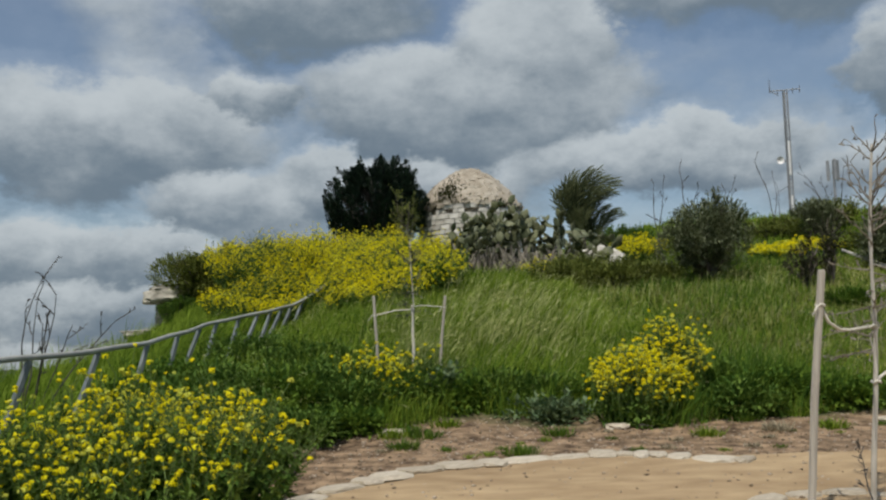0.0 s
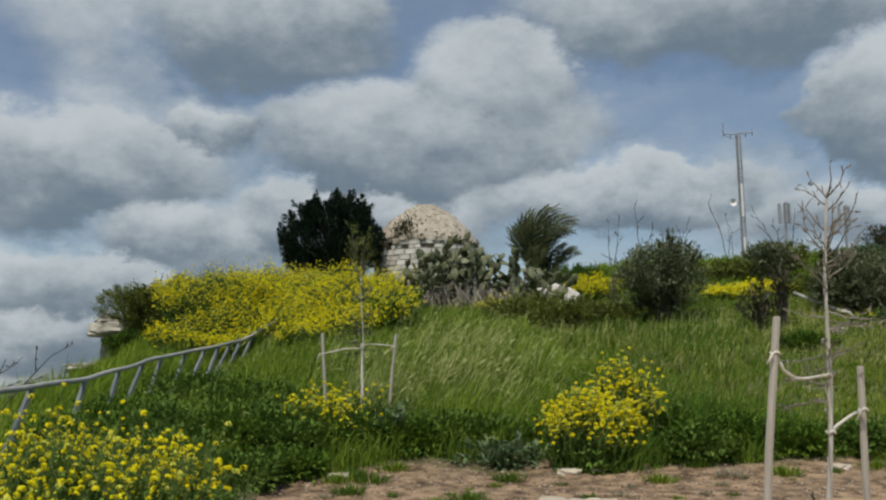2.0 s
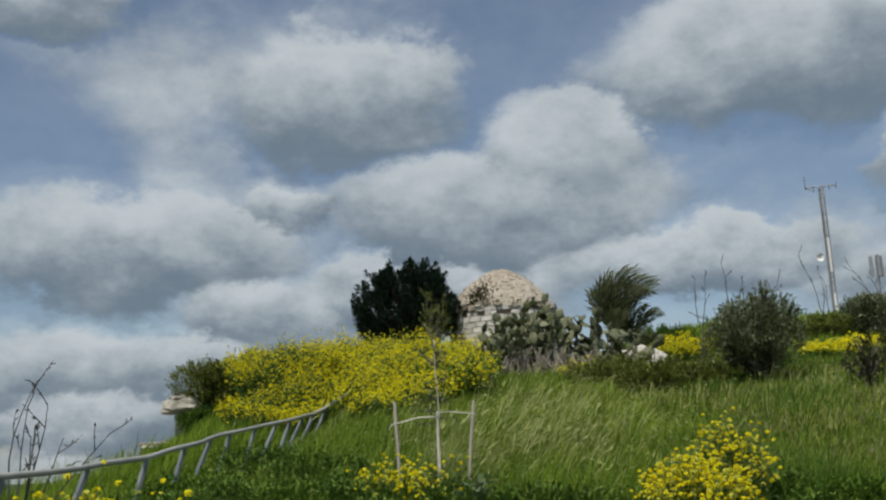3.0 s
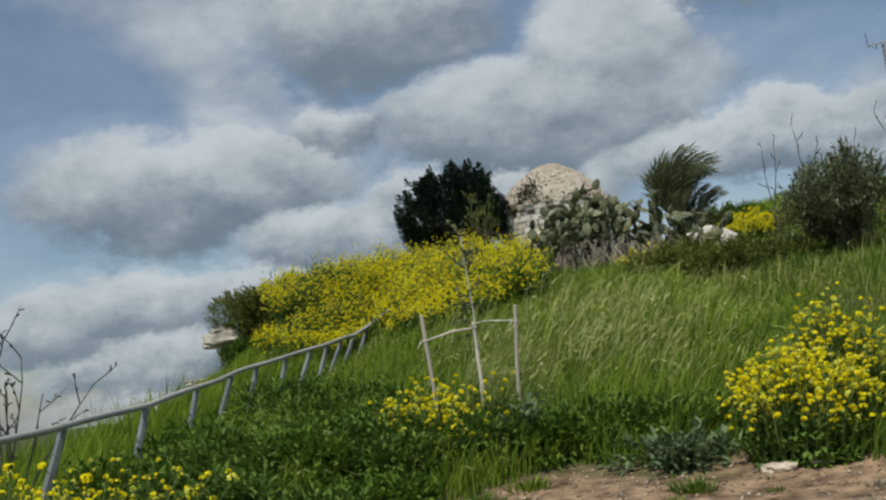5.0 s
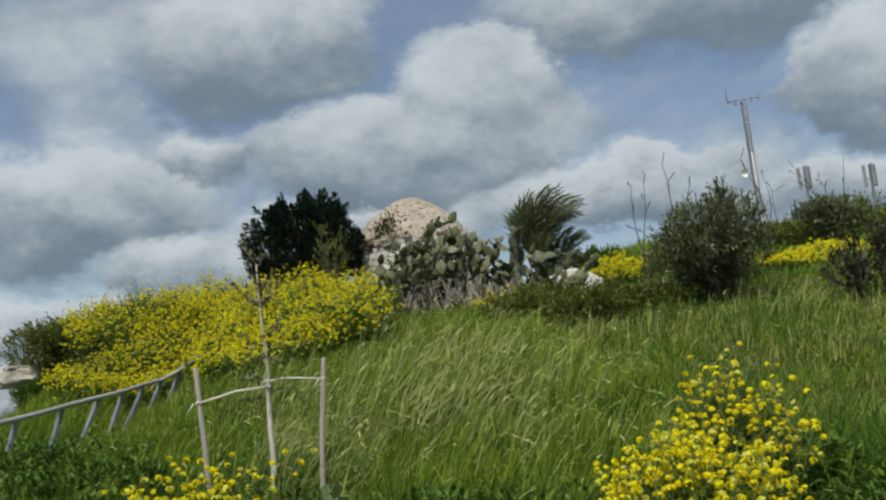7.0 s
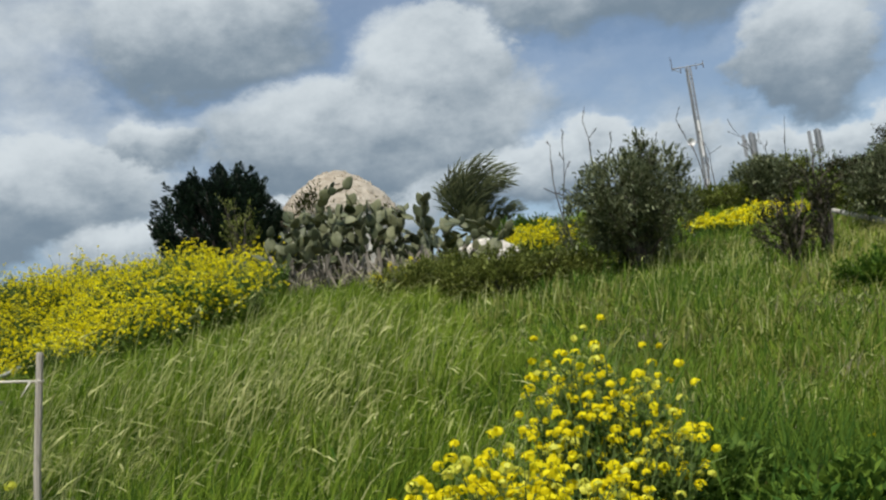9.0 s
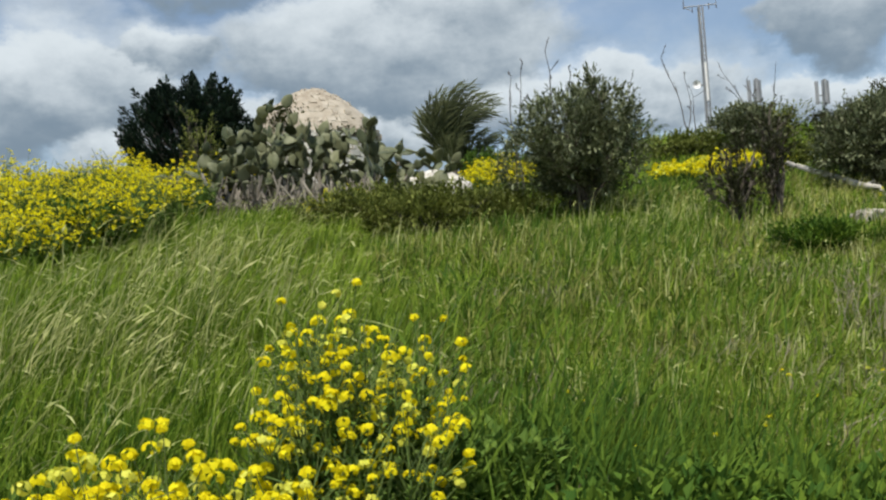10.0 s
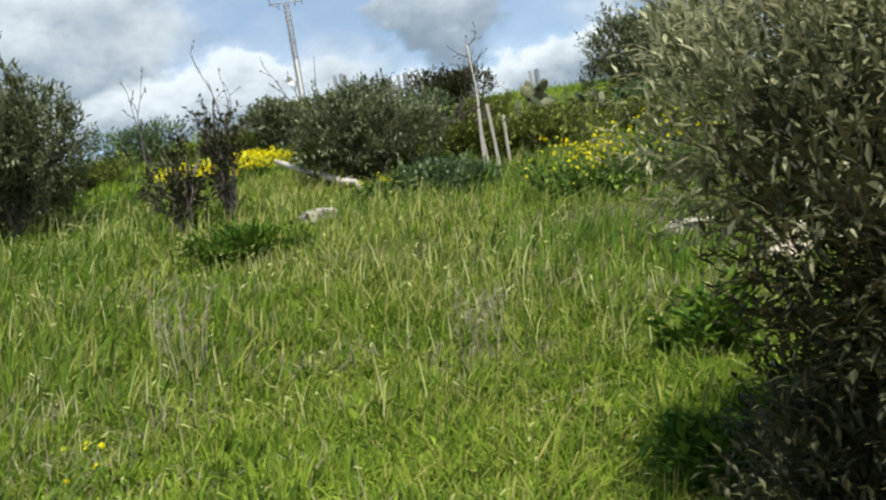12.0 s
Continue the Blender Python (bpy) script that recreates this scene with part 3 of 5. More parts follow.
for dx, dy, top, lean in ((-0.10, -0.1, 3.27, 0.05), (0.08, -0.15, 3.31, -0.04), (0.36, 0.1, 3.2, 0.02)):
    stake(9.97 + dx, 17.28 + dy, z3, top, (lean, 0), 0.02, "pale wooden stake of a far sapling", FAR)
sapling(9.98, 17.28, z3, 1.5, "leafless sapling held by three pale stakes", 21, 0.022, 0.6, 16, 0.36)


# ---- rocks and stones ----
def rock(name, label, x, y, z, size, seed, turn=0.0, cuts=3, mat=ROCK, rough=0.16):
    t = new(name, stone_bag(random.Random(seed), size, cuts, rough).mesh(name, mat))
    t.location, t.rotation_euler = (x, y, z), (0, 0, turn)
    return tagged(t, label, "rock")


rock("rock_ledge", "pale limestone ledge jutting from the overgrown bank", -6.75, 23.4, 2.84, (0.62, 0.75, 0.24), 2, 0.2)
rock("rock_ledge", "dark shaded foot of the limestone ledge", -6.55, 24.1, 2.0, (0.66, 0.7, 0.95), 5, 0.3)
rock("flat_rock", "low pale rock lying in the grass", -7.0, 22.9, height(-7.0, 22.9) + 0.04, (0.75, 0.6, 0.14), 6, 0.1)
rock("boulder", "whitish rounded boulder beside the cactus", 3.46, 20.9, 3.14, (0.5, 0.36, 0.4), 7, 0.3, mat=WHITE_ROCK, rough=0.1)
rock("boulder", "small whitish stone beside the cactus", 2.85, 20.6, 2.98, (0.26, 0.2, 0.13), 8, 0.3, mat=WHITE_ROCK, rough=0.1)
rock("flat_stone", "pale flat stone lying in the meadow", 7.3, 15.75, height(7.3, 15.75) + 0.05, (0.2, 0.14, 0.09), 9, 0.4)
rock("flat_stone", "pale mossy stone in the meadow", 9.3, 13.15, height(9.3, 13.15) + 0.03, (0.2, 0.16, 0.07), 10, 0.1)
for k, (dx, dz, s) in enumerate(((0, 0.06, 0.14), (0.22, 0.05, 0.12), (0.4, 0.09, 0.16), (0.12, 0.2, 0.1), (0.31, 0.2, 0.11), (0.58, 0.05, 0.13))):
    rock("field_stone", "pinkish field stone in a loose heap", 9.05 + dx, 12.0 + 0.05 * k, height(9.25, 12.0) + dz - 0.03, (s, s * 0.8, s * 0.7), 30 + k, k, 2, KERB)
for k, (x, y) in enumerate(((1.62, 9.15), (1.9, 9.2), (4.1, 9.0), (-0.5, 8.9))):
    rock("edge_stone", "flat pale stone in the bare soil", x, y, height(x, y) + 0.02, (0.11, 0.07, 0.03), 50 + k, k, 2, KERB)


def fallen_branch():
    t = thing("fallen_branch", "long bare grey branch lying aslant over the weeds", "branch", (7.93, 18.5, height(7.93, 18.5)))
    o = Vector(t.location)
    b = Bag()
    pts = [Vector(p) - o for p in ((7.85, 18.62, 3.12), (8.0, 18.2, 2.95), (8.12, 17.85, 2.82), (8.22, 17.5, 2.68), (8.34, 17.35, 2.64), (8.36, 17.2, height(8.36, 17.2)))]
    b.tube(pts, [0.03, 0.036, 0.04, 0.042, 0.03, 0.015], 7)
    part("limb", b, PALE_BARK, t, smooth=True)
    c = Bag()
    c.tube([pts[3], pts[3] + Vector((0.14, 0, 0.05)), pts[3] + Vector((0.2, 0.05, -0.15))], [0.02, 0.014, 0.006], 5)
    part("side_branch", c, PALE_BARK, t)


fallen_branch()


# ---- trees and shrubs ----
def shrub(name, label, x, y, half_w, half_d, h, seed, limbs, twigs, leaves, leaf_len, leaf_w, mat, category="shrub", bark=BARK, low=0.12, stem_r=0.045, group="", z=None, lobes=7, trunk=0.0, spread=0.75, tip_grow=0.22, fill=0, zlo=0.34, fill_low=0.0):
    """A many-stemmed shrub: curved limbs, fine twigs, and leaves set along the twigs."""
    t = thing(name, label, category, (x, y, height(x, y) if z is None else z), group)
    r = random.Random(seed)
    lobe = []
    for k in range(lobes):
        a, q = 2 * math.pi * (k + r.random()) / lobes, r.uniform(0.3, 0.62)
        lobe.append((Vector((math.cos(a) * half_w * q, math.sin(a) * half_d * q, h * r.uniform(zlo, 0.72))), r.uniform(0.34, 0.52)))
    lobe.append((Vector((r.uniform(-0.2, 0.2) * half_w, 0, h * 0.68)), 0.36))
    wood, fol = Bag(), Bag()
    nodes = []
    for k in range(limbs):
        c, q = lobe[k % len(lobe)]
        d = bent(r, Vector((0, 0, 0.15)), 1.0)
        tip = c + Vector((d.x * half_w, d.y * half_d, d.z * h * 0.6)) * q
        tip.z = max(tip.z, h * low)
        a0 = Vector((r.uniform(-1, 1) * half_w * 0.12, r.uniform(-1, 1) * half_d * 0.12, -0.08))
        knee = Vector((tip.x * 0.35, tip.y * 0.35, trunk + (tip.z - trunk) * 0.5)) + bent(r, Vector((0, 0, 0)), 1.0) * 0.07
        line = [a0, a0 * 0.4 + knee * 0.6, knee, (knee + tip) / 2 + bent(r, Vector((0, 0, 0)), 1.0) * 0.06, tip]
        rr = stem_r * r.uniform(0.5, 1.0)
        wood.tube(line, [rr, rr * 0.8, rr * 0.6, rr * 0.36, rr * 0.14], 5)
        for s in (0.45, 0.6, 0.75, 0.88, 1.0):
            i = min(3, int(s * 4))
            p = line[i].lerp(line[i + 1], s * 4 - i)
            nodes.append((p, (tip - a0).normalized()))
    for k in range(twigs):
        p, d = nodes[r.randrange(len(nodes))]
        out = Vector((p.x / half_w, p.y / half_d, (p.z - h * 0.35) / h))
        e = bent(r, d * 0.5 + out * 0.8 + Vector((0, 0, 0.25)), spread)
        length = tip_grow * (0.6 + 0.8 * r.random()) * max(half_w, h * 0.5)
        q = p + e * length
        q.z = max(q.z, h * low * r.uniform(0.4, 1.2))
        mid = (p + q) / 2 + bent(r, Vector((0, 0, 0)), 1.0) * length * 0.12
        wood.tube([p, mid, q], [stem_r * 0.13, stem_r * 0.1, stem_r * 0.05], 3)
        for i in range(leaves):
            s = r.uniform(0.15, 1.06)
            c = p.lerp(mid, s * 2) if s < 0.5 else mid.lerp(q, s * 2 - 1)
            fol.leaf(c + bent(r, Vector((0, 0, 0)), 1.0) * leaf_w, bent(r, e, 0.95), Vector((0, 0, 1)), leaf_len * r.uniform(0.6, 1.25), leaf_w * r.uniform(0.7, 1.2))
    for k in range(fill):
        c, q = lobe[r.randrange(len(lobe))]
        o = bent(r, Vector((0, 0, 0)), 1.0)
        p = c + Vector((o.x * half_w, o.y * half_d, o.z * h * 0.55)) * q * r.uniform(0.55, 1.0) ** 0.5 * 1.02
        if p.z < h * max(low * 0.4, fill_low):
            continue
        p += o * 0.05 * noise.noise(p * 5)
        e = bent(r, o + Vector((0, 0, 0.5)), 0.8)
        for i in range(6):
            fol.leaf(p + e * 0.03 * i, bent(r, e, 0.9), Vector((0, 0, 1)), leaf_len * r.uniform(0.6, 1.25), leaf_w * r.uniform(0.7, 1.2))
    tagged(part("branch_work", wood, bark, t), kind="stuff")
    f = part("foliage", fol, mat, t)
    f["kind"] = "stuff"
    return t


shrub("olive_shrub", "dense dark green olive shrub standing in the meadow", 4.92, 17.55, 1.0, 0.85, 1.6, 7, 46, 700, 14, 0.08, 0.028, OLIVE, fill=1700)
shrub("olive_shrub", "broad dark olive shrub at the meadow's upper edge", 8.72, 17.75, 0.9, 0.8, 1.22, 8, 44, 600, 13, 0.075, 0.026, OLIVE, fill=1700)
shrub("olive_tree", "large rounded olive tree above yellow mustard", 15.2, 20.0, 1.75, 1.5, 1.95, 9, 50, 720, 14, 0.085, 0.032, OLIVE, "tree", fill=3400)
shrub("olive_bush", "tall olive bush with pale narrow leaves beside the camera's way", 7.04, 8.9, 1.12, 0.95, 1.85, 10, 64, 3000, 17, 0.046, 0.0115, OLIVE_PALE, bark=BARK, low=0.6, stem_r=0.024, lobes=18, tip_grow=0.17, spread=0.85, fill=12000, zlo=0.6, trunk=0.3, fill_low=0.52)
# lower part of the same bush: its shade is put into darker leaves
shrub("olive_bush", "shaded lower part of the tall bush, in darker brownish leaves and twigs", 6.92, 8.86, 1.06, 0.86, 1.28, 20, 90, 2400, 12, 0.05, 0.018, BROWNISH, bark=TWIG, low=0.0, stem_r=0.02, lobes=26, fill=16000, zlo=0.08, tip_grow=0.15)
shrub("leafy_weed", "bright green nettle-like weed beside the tall bush", 6.5, 9.8, 0.2, 0.2, 0.26, 97, 12, 46, 8, 0.075, 0.042, LUSH, "plant", STEM, 0.05, 0.012, "leafy weeds")
shrub("leafy_weed", "fresh green nettle-like weed at the bush's edge", 7.55, 10.9, 0.34, 0.3, 0.3, 99, 16, 70, 8, 0.075, 0.042, LUSH, "plant", STEM, 0.05, 0.012, "leafy weeds")
shrub("sparse_shrub", "dark sparse shrub with upright leafy shoots", 6.25, 16.3, 0.3, 0.3, 1.0, 11, 20, 110, 12, 0.06, 0.03, BROWNISH, tip_grow=0.3)
shrub("sparse_shrub", "dark slim shrub with one tall leafy shoot", 6.69, 16.4, 0.18, 0.18, 1.44, 12, 14, 80, 11, 0.06, 0.03, BROWNISH, tip_grow=0.3)
shrub("grey_shrub", "greyish half bare shrub behind the staked sapling", 10.4, 18.9, 0.6, 0.5, 0.85, 13, 26, 160, 8, 0.05, 0.022, BROWNISH)
shrub("round_shrub", "low dark green shrub on the crest", 5.05, 26.0, 0.75, 0.6, 0.95, 14, 26, 220, 12, 0.08, 0.04, WEED, fill=700)
shrub("crest_shrub", "brownish green shrub on the crest beside yellow flowers", 9.6, 24.2, 0.8, 0.6, 0.95, 15, 26, 220, 11, 0.08, 0.034, OLIVE, fill=700)
shrub("crest_shrub", "brownish spreading shrub on the crest", 11.6, 24.0, 0.9, 0.7, 0.55, 16, 30, 280, 11, 0.08, 0.034, BROWNISH, fill=700)
shrub("crest_shrub", "dull green shrub on the far crest", 14.5, 26.5, 1.2, 0.9, 0.9, 17, 30, 280, 11, 0.09, 0.038, BROWNISH, fill=700)
shrub("bank_shrub", "dark green bush on the bank above the ledge", -5.75, 23.2, 1.3, 0.8, 1.7, 18, 50, 700, 12, 0.07, 0.03, BRAMBLE, z=2.2, low=0.02, fill=5000, zlo=0.15)
shrub("bank_shrub", "dull green bush between ledge and mustard", -5.2, 23.2, 0.75, 0.7, 1.85, 19, 36, 420, 12, 0.07, 0.03, BRAMBLE, z=2.35, low=0.02, fill=2600, zlo=0.15)
shrub("bank_shrub", "low dark bush hanging below the pale ledge", -6.3, 22.75, 0.7, 0.5, 0.62, 23, 30, 320, 12, 0.07, 0.03, WEED, low=0.02, fill=1200, zlo=0.15)
for k, (x, y, w, hh) in enumerate(((6.3, 24.6, 0.9, 0.5), (7.4, 25.6, 1.0, 0.7), (8.5, 24.4, 0.9, 0.5), (10.5, 25.2, 1.0, 0.75), (12.6, 25.0, 1.1, 0.6), (13.4, 23.4, 1.0, 0.5), (9.3, 20.4, 0.7, 0.4), (10.6, 20.6, 0.8, 0.5), (11.0, 17.7, 0.8, 0.5), (12.6, 17.6, 0.9, 0.5), (13.6, 18.4, 0.9, 0.6), (9.5, 18.8, 0.6, 0.5), (10.2, 17.9, 0.5, 0.45), (8.9, 16.2, 0.5, 0.3), (12.0, 15.8, 0.9, 0.5), (13.4, 16.6, 0.9, 0.5))):
    shrub("crest_weed", "tangled dull green weeds along the crest", x, y, w, w * 0.7, hh, 140 + k, 24, 190, 10, 0.07, 0.034, (BRAMBLE, SAGE, BRAMBLE)[k % 3], "plant", TWIG, 0.03, 0.014, "crest weeds", fill=420)
for k, (x, y, w, hh) in enumerate(((-2.2, 9.6, 0.75, 0.5), (-1.6, 10.9, 0.6, 0.42), (-3.0, 11.2, 0.8, 0.4), (-2.4, 12.6, 0.8, 0.4), (1.0, 10.0, 0.5, 0.22), (3.2, 9.7, 0.45, 0.28), (-1.15, 9.75, 0.45, 0.42), (0.35, 9.95, 0.5, 0.24), (3.95, 9.6, 0.4, 0.2), (4.7, 9.5, 0.4, 0.2), (-1.95, 8.7, 0.4, 0.36), (-3.1, 9.7, 0.55, 0.42), (2.7, 10.3, 0.45, 0.22), (-2.5, 9.1, 0.5, 0.34), (-1.7, 9.55, 0.5, 0.38), (-1.0, 9.5, 0.42, 0.32), (-0.35, 9.75, 0.4, 0.34), (0.2, 9.85, 0.4, 0.24), (-1.3, 10.1, 0.45, 0.38), (3.0, 9.45, 0.4, 0.22), (3.6, 9.9, 0.5, 0.2), (-1.35, 8.55, 0.4, 0.2), (-1.7, 8.05, 0.36, 0.24), (-1.0, 8.95, 0.35, 0.18), (-1.5, 7.45, 0.28, 0.18))):
    shrub("leafy_weed", "dense dark green leafy weed at the edge of the grass", x, y, w, w * 0.7, hh, 60 + k, 20, 170, 10, 0.06, 0.032, (WEED, WEED, LUSH)[k % 3], "plant", STEM, 0.05, 0.014, "leafy weeds", fill=380)
for k, (x, y, w, hh) in enumerate(((2.85, 18.6, 1.0, 0.46), (3.75, 18.3, 0.65, 0.3), (2.6, 19.3, 0.6, 0.3), (3.3, 19.4, 0.7, 0.28), (6.4, 14.75, 0.5, 0.2), (2.3, 17.7, 0.7, 0.46), (3.15, 17.3, 0.85, 0.5), (3.95, 17.5, 0.6, 0.3))):
    shrub("bramble", "low tangled olive-green bramble below the cactus" if k != 4 else "low dark green weed patch in the meadow", x, y, w, w * 0.6, hh, 80 + k, 26, 230, 11, 0.055, 0.026, LUSH if k == 4 else BRAMBLE, "plant", TWIG, 0.05, 0.012, "brambles", fill=420)
shrub("leafy_weed", "dark green leafy weed among yellow mustard", -0.55, 16.5, 0.62, 0.4, 0.62, 98, 24, 240, 10, 0.06, 0.034, WEED, "plant", STEM, 0.05, 0.014, "leafy weeds", fill=420)
shrub("leafy_weed", "greyish broad-leaved weed beside the bare soil", 1.05, 9.4, 0.5, 0.25, 0.15, 95, 24, 90, 7, 0.08, 0.045, SAGE, "plant", STEM, 0.05, 0.012, "leafy weeds")
shrub("leafy_weed", "greyish broad-leaved weed under mustard flowers", -0.02, 9.75, 0.22, 0.22, 0.45, 96, 10, 34, 7, 0.09, 0.05, SAGE, "plant", STEM, 0.05, 0.012, "leafy weeds")


def dark_tree():
    """A broad dark conifer made of upright plumes."""
    x, y = -2.3, 33.0
    t = thing("conifer", "dense blackish green conifer with upright plumes", "tree", (x, y, height(x, y)))
    r = random.Random(31)
    base = height(x, y)
    wood, fol = Bag(), Bag()
    wood.tube([(0.1, 0, -0.2), (0.05, 0, 0.7), (0, 0, 1.3)], [0.2, 0.15, 0.1], 8)
    mid = 6.2 - base
    for k in range(300):
        o = bent(r, Vector((0, 0, 0.12)), 1.0)
        far = r.uniform(0.45, 1.0) ** 0.5
        root = Vector((o.x * 1.62 * far, o.y * 1.45 * far, mid + o.z * 1.32 * far - 0.12))
        root += Vector((0.12, 0, 0.08)) * noise.noise(root * 0.9) * 3
        axis = bent(r, Vector((o.x * 0.5, o.y * 0.5, 0.85 + 0.2 * o.z)), 0.18) * r.uniform(0.42, 0.78)
        tip = root + axis
        wood.tube([(0.05, 0, 0.9), (root.x * 0.4, root.y * 0.4, root.z - 0.6), root, tip], [0.03, 0.024, 0.014, 0.006], 4)
        for i in range(95):
            s = r.random()
            p = root + axis * s
            fat = 0.19 * math.sin(min(1, s * 0.98 + 0.1) * math.pi) ** 0.5
            q = bent(r, Vector((0, 0, 0)), 1.0)
            fol.leaf(p + q * fat * r.uniform(0.2, 1), bent(r, axis.normalized() * 0.9 + q * 0.5, 0.35), Vector((0, 0, 1)), r.uniform(0.09, 0.17), 0.055)
    part("trunk", wood, TWIG, t)
    f = part("foliage", fol, CONIFER, t)
    f["kind"] = "stuff"


dark_tree()
shrub("young_pine", "slender yellowish green young tree before the dark conifer", -1.1, 27.5, 0.34, 0.3, 2.5, 33, 20, 150, 12, 0.08, 0.03, BRAMBLE, "tree", z=height(-1.1, 27.5), low=0.3)


def palm(x, y, crown, size, seed, fronds, label):
    z = height(x, y)
    t = thing("palm_tree", label, "tree", (x, y, z))
    r = random.Random(seed)
    tr = Bag()
    h = crown - z
    tr.tube([(0.1, 0, -0.2), (0.04, 0, h * 0.5), (0, 0, h)], [0.17, 0.14, 0.12], 10)
    part("trunk", tr, BARK, t)
    for k in range(fronds):
        # fronds on the windward side stand stiff and short; the rest stream over to the lee side
        u = (k + r.uniform(0.1, 0.9)) / fronds
        lean, long = -0.60 + 0.80 * u, size * (0.72 + 0.28 * min(1, u * 2.4)) * r.uniform(0.85, 1.1)
        d = Vector((math.sin(lean), r.uniform(-0.3, 0.3), math.cos(lean))).normalized()
        line, n = [Vector((0.06 * math.sin(lean), 0, h - 0.1))], 9
        pull = 0.02 + 0.13 * u
        for s in range(n):
            d = (d + Vector((pull, 0.0, -0.3 * pull)) * (0.05 + 4.0 * (s / n) ** 1.6)).normalized()
            line.append(line[-1] + d * long / n)
        b, f = Bag(), Bag()
        b.tube(line, [0.022 * (1 - 0.09 * s) for s in range(n + 1)], 4)
        stem = part("frond", b, FROND, t)
        for i in range(56):
            s = 0.12 + 0.88 * i / 56
            j = min(n - 1, int(s * n))
            q = line[j].lerp(line[j + 1], s * n - j)
            along = (line[j + 1] - line[j]).normalized()
            side = along.cross(Vector((0, -1, 0.3))).normalized() * (1 if i % 2 else -1)
            e = along * 0.9 + side * 0.42 + Vector((0.36, 0, -0.26))
            f.leaf(q, bent(r, e, 0.14), Vector((0, -1, 0.4)), size * (0.21 * math.sin(min(1, s + 0.1) * 2.6) + 0.04), 0.038)
        part("leaf_fringe", f, FROND, stem)


palm(4.85, 33.0, 5.2, 2.35, 41, 26, "wind-blown date palm with ragged fronds")
palm(5.4, 33.3, 4.75, 1.6, 42, 10, "small wind-blown date palm beside a larger one")


def cactus(x, y, half_w, half_d, stems, pads_max, seed, label, high, extra):
    """A prickly pear thicket: thin woody stems under branching chains of flat pads."""
    z = height(x, y)
    t = thing("prickly_pear", label, "cactus", (x, y, z))
    r = random.Random(seed)
    shapes, kinds = [], []
    for k in range(3):
        b = Bag()
        rings, around = 7, 10
        for j in range(rings + 1):
            u = j / rings
            w = 0.5 * math.sin(math.pi * min(1, u ** 0.8)) ** 0.62 * (0.74 + 0.07 * k) if 0 < j < rings else 0.06
            for i in range(around):
                a = 2 * math.pi * i / around
                b.v.append(Vector((math.cos(a) * w, math.sin(a) * w * 0.15 + 0.05 * math.sin(u * 3 + k), u)))
        for j in range(rings):
            for i in range(around):
                p, q = j * around + i, j * around + (i + 1) % around
                b.f.append((p, q, q + around, p + around))
        b.f.append(tuple(range(rings * around, (rings + 1) * around)))
        shapes.append(b)
        kinds.append(b.mesh("pad", PAD, True))
    wood, rest, count = Bag(), Bag(), 0
    total = pads_max + extra
    for s in range(stems):
        px, py = r.uniform(-1, 1), r.uniform(-1, 1)
        base = Vector((px * half_w * 0.9, py * half_d * 0.9, 0))
        base.z = height(x + base.x, y + base.y) - z - 0.1
        top = base.z + high * max(0.3, 1 - (0.62 * abs(px - 0.1) ** 1.5 if px < 0.1 else 0.42 * (px - 0.1) ** 1.8)) * r.uniform(0.7, 1.0)
        d = bent(r, Vector((px * 0.5, -0.2, 0.85)), 0.45)
        line = [base]
        for i in range(3):
            d = bent(r, d + Vector((0, 0, 0.1)), 0.3)
            line.append(line[-1] + d * high * (0.08, 0.17)[s % 2])
        wood.tube(line, [0.04, 0.034, 0.03, 0.028], 6)
        tips = [(line[1], bent(r, d, 0.9)), (line[2], bent(r, d, 0.9)), (line[3], d)]
        mine = 0
        while tips and mine < total // stems + 1:
            p, e = tips.pop(r.randrange(len(tips)) if r.random() < 0.5 else -1)
            if p.z > top - 0.1 or p.z < base.z + 0.1:
                continue
            mine += 1
            length = r.uniform(0.15, 0.26)
            turn = e.to_track_quat("Z", "X").to_matrix().to_4x4() @ Matrix.Rotation(r.uniform(0, math.pi * 2), 4, "Z")
            place = Matrix.Translation(p - e * 0.02) @ turn @ Matrix.Diagonal((length * r.uniform(0.75, 1.05), length, length, 1))
            k = r.randrange(3)
            if count < pads_max and s % 2 == 0 or count < pads_max and py < 0:
                part("pad", kinds[k], None, t).matrix_local = place
                count += 1
            else:
                n = len(rest.v)
                rest.v += [place @ v for v in shapes[k].v]
                rest.f += [tuple(n + i for i in f) for f in shapes[k].f]
            for q in range(r.choice((1, 2, 2, 3))):
                tips.append((p + e * length * r.uniform(0.7, 0.97), bent(r, e + Vector((0, 0, 0.2)), 0.95)))
    for s in range(int(100 * half_w)):
        a = Vector((r.uniform(-1, 0.7) * half_w, -half_d * r.uniform(0.75, 1.3), 0))
        a.z = height(x + a.x, y + a.y) - z - 0.05
        e = bent(r, Vector((-0.2, 0.2, 0.7)), 0.8)
        e.z = abs(e.z)
        b, far = a + e * high * 0.22, bent(r, e, 0.5)
        w = r.uniform(0.012, 0.026)
        wood.tube([a, b, b + far * high * 0.2], [w, w * 0.9, w * 0.6], 5)
        wood.tube([b, b + bent(r, e, 0.9) * high * 0.14], [w * 0.7, w * 0.5], 4)
    tagged(part("stem_work", wood, WOODY, t, "grey woody cactus stems"), kind="stuff")
    if rest.f:
        tagged(part("pad_thicket", rest, PAD_REST, t, smooth=True), kind="stuff")


cactus(1.3, 20.95, 1.8, 1.1, 84, 295, 51, "large prickly pear thicket with grey-green pads and woody stems", 1.9, 900)
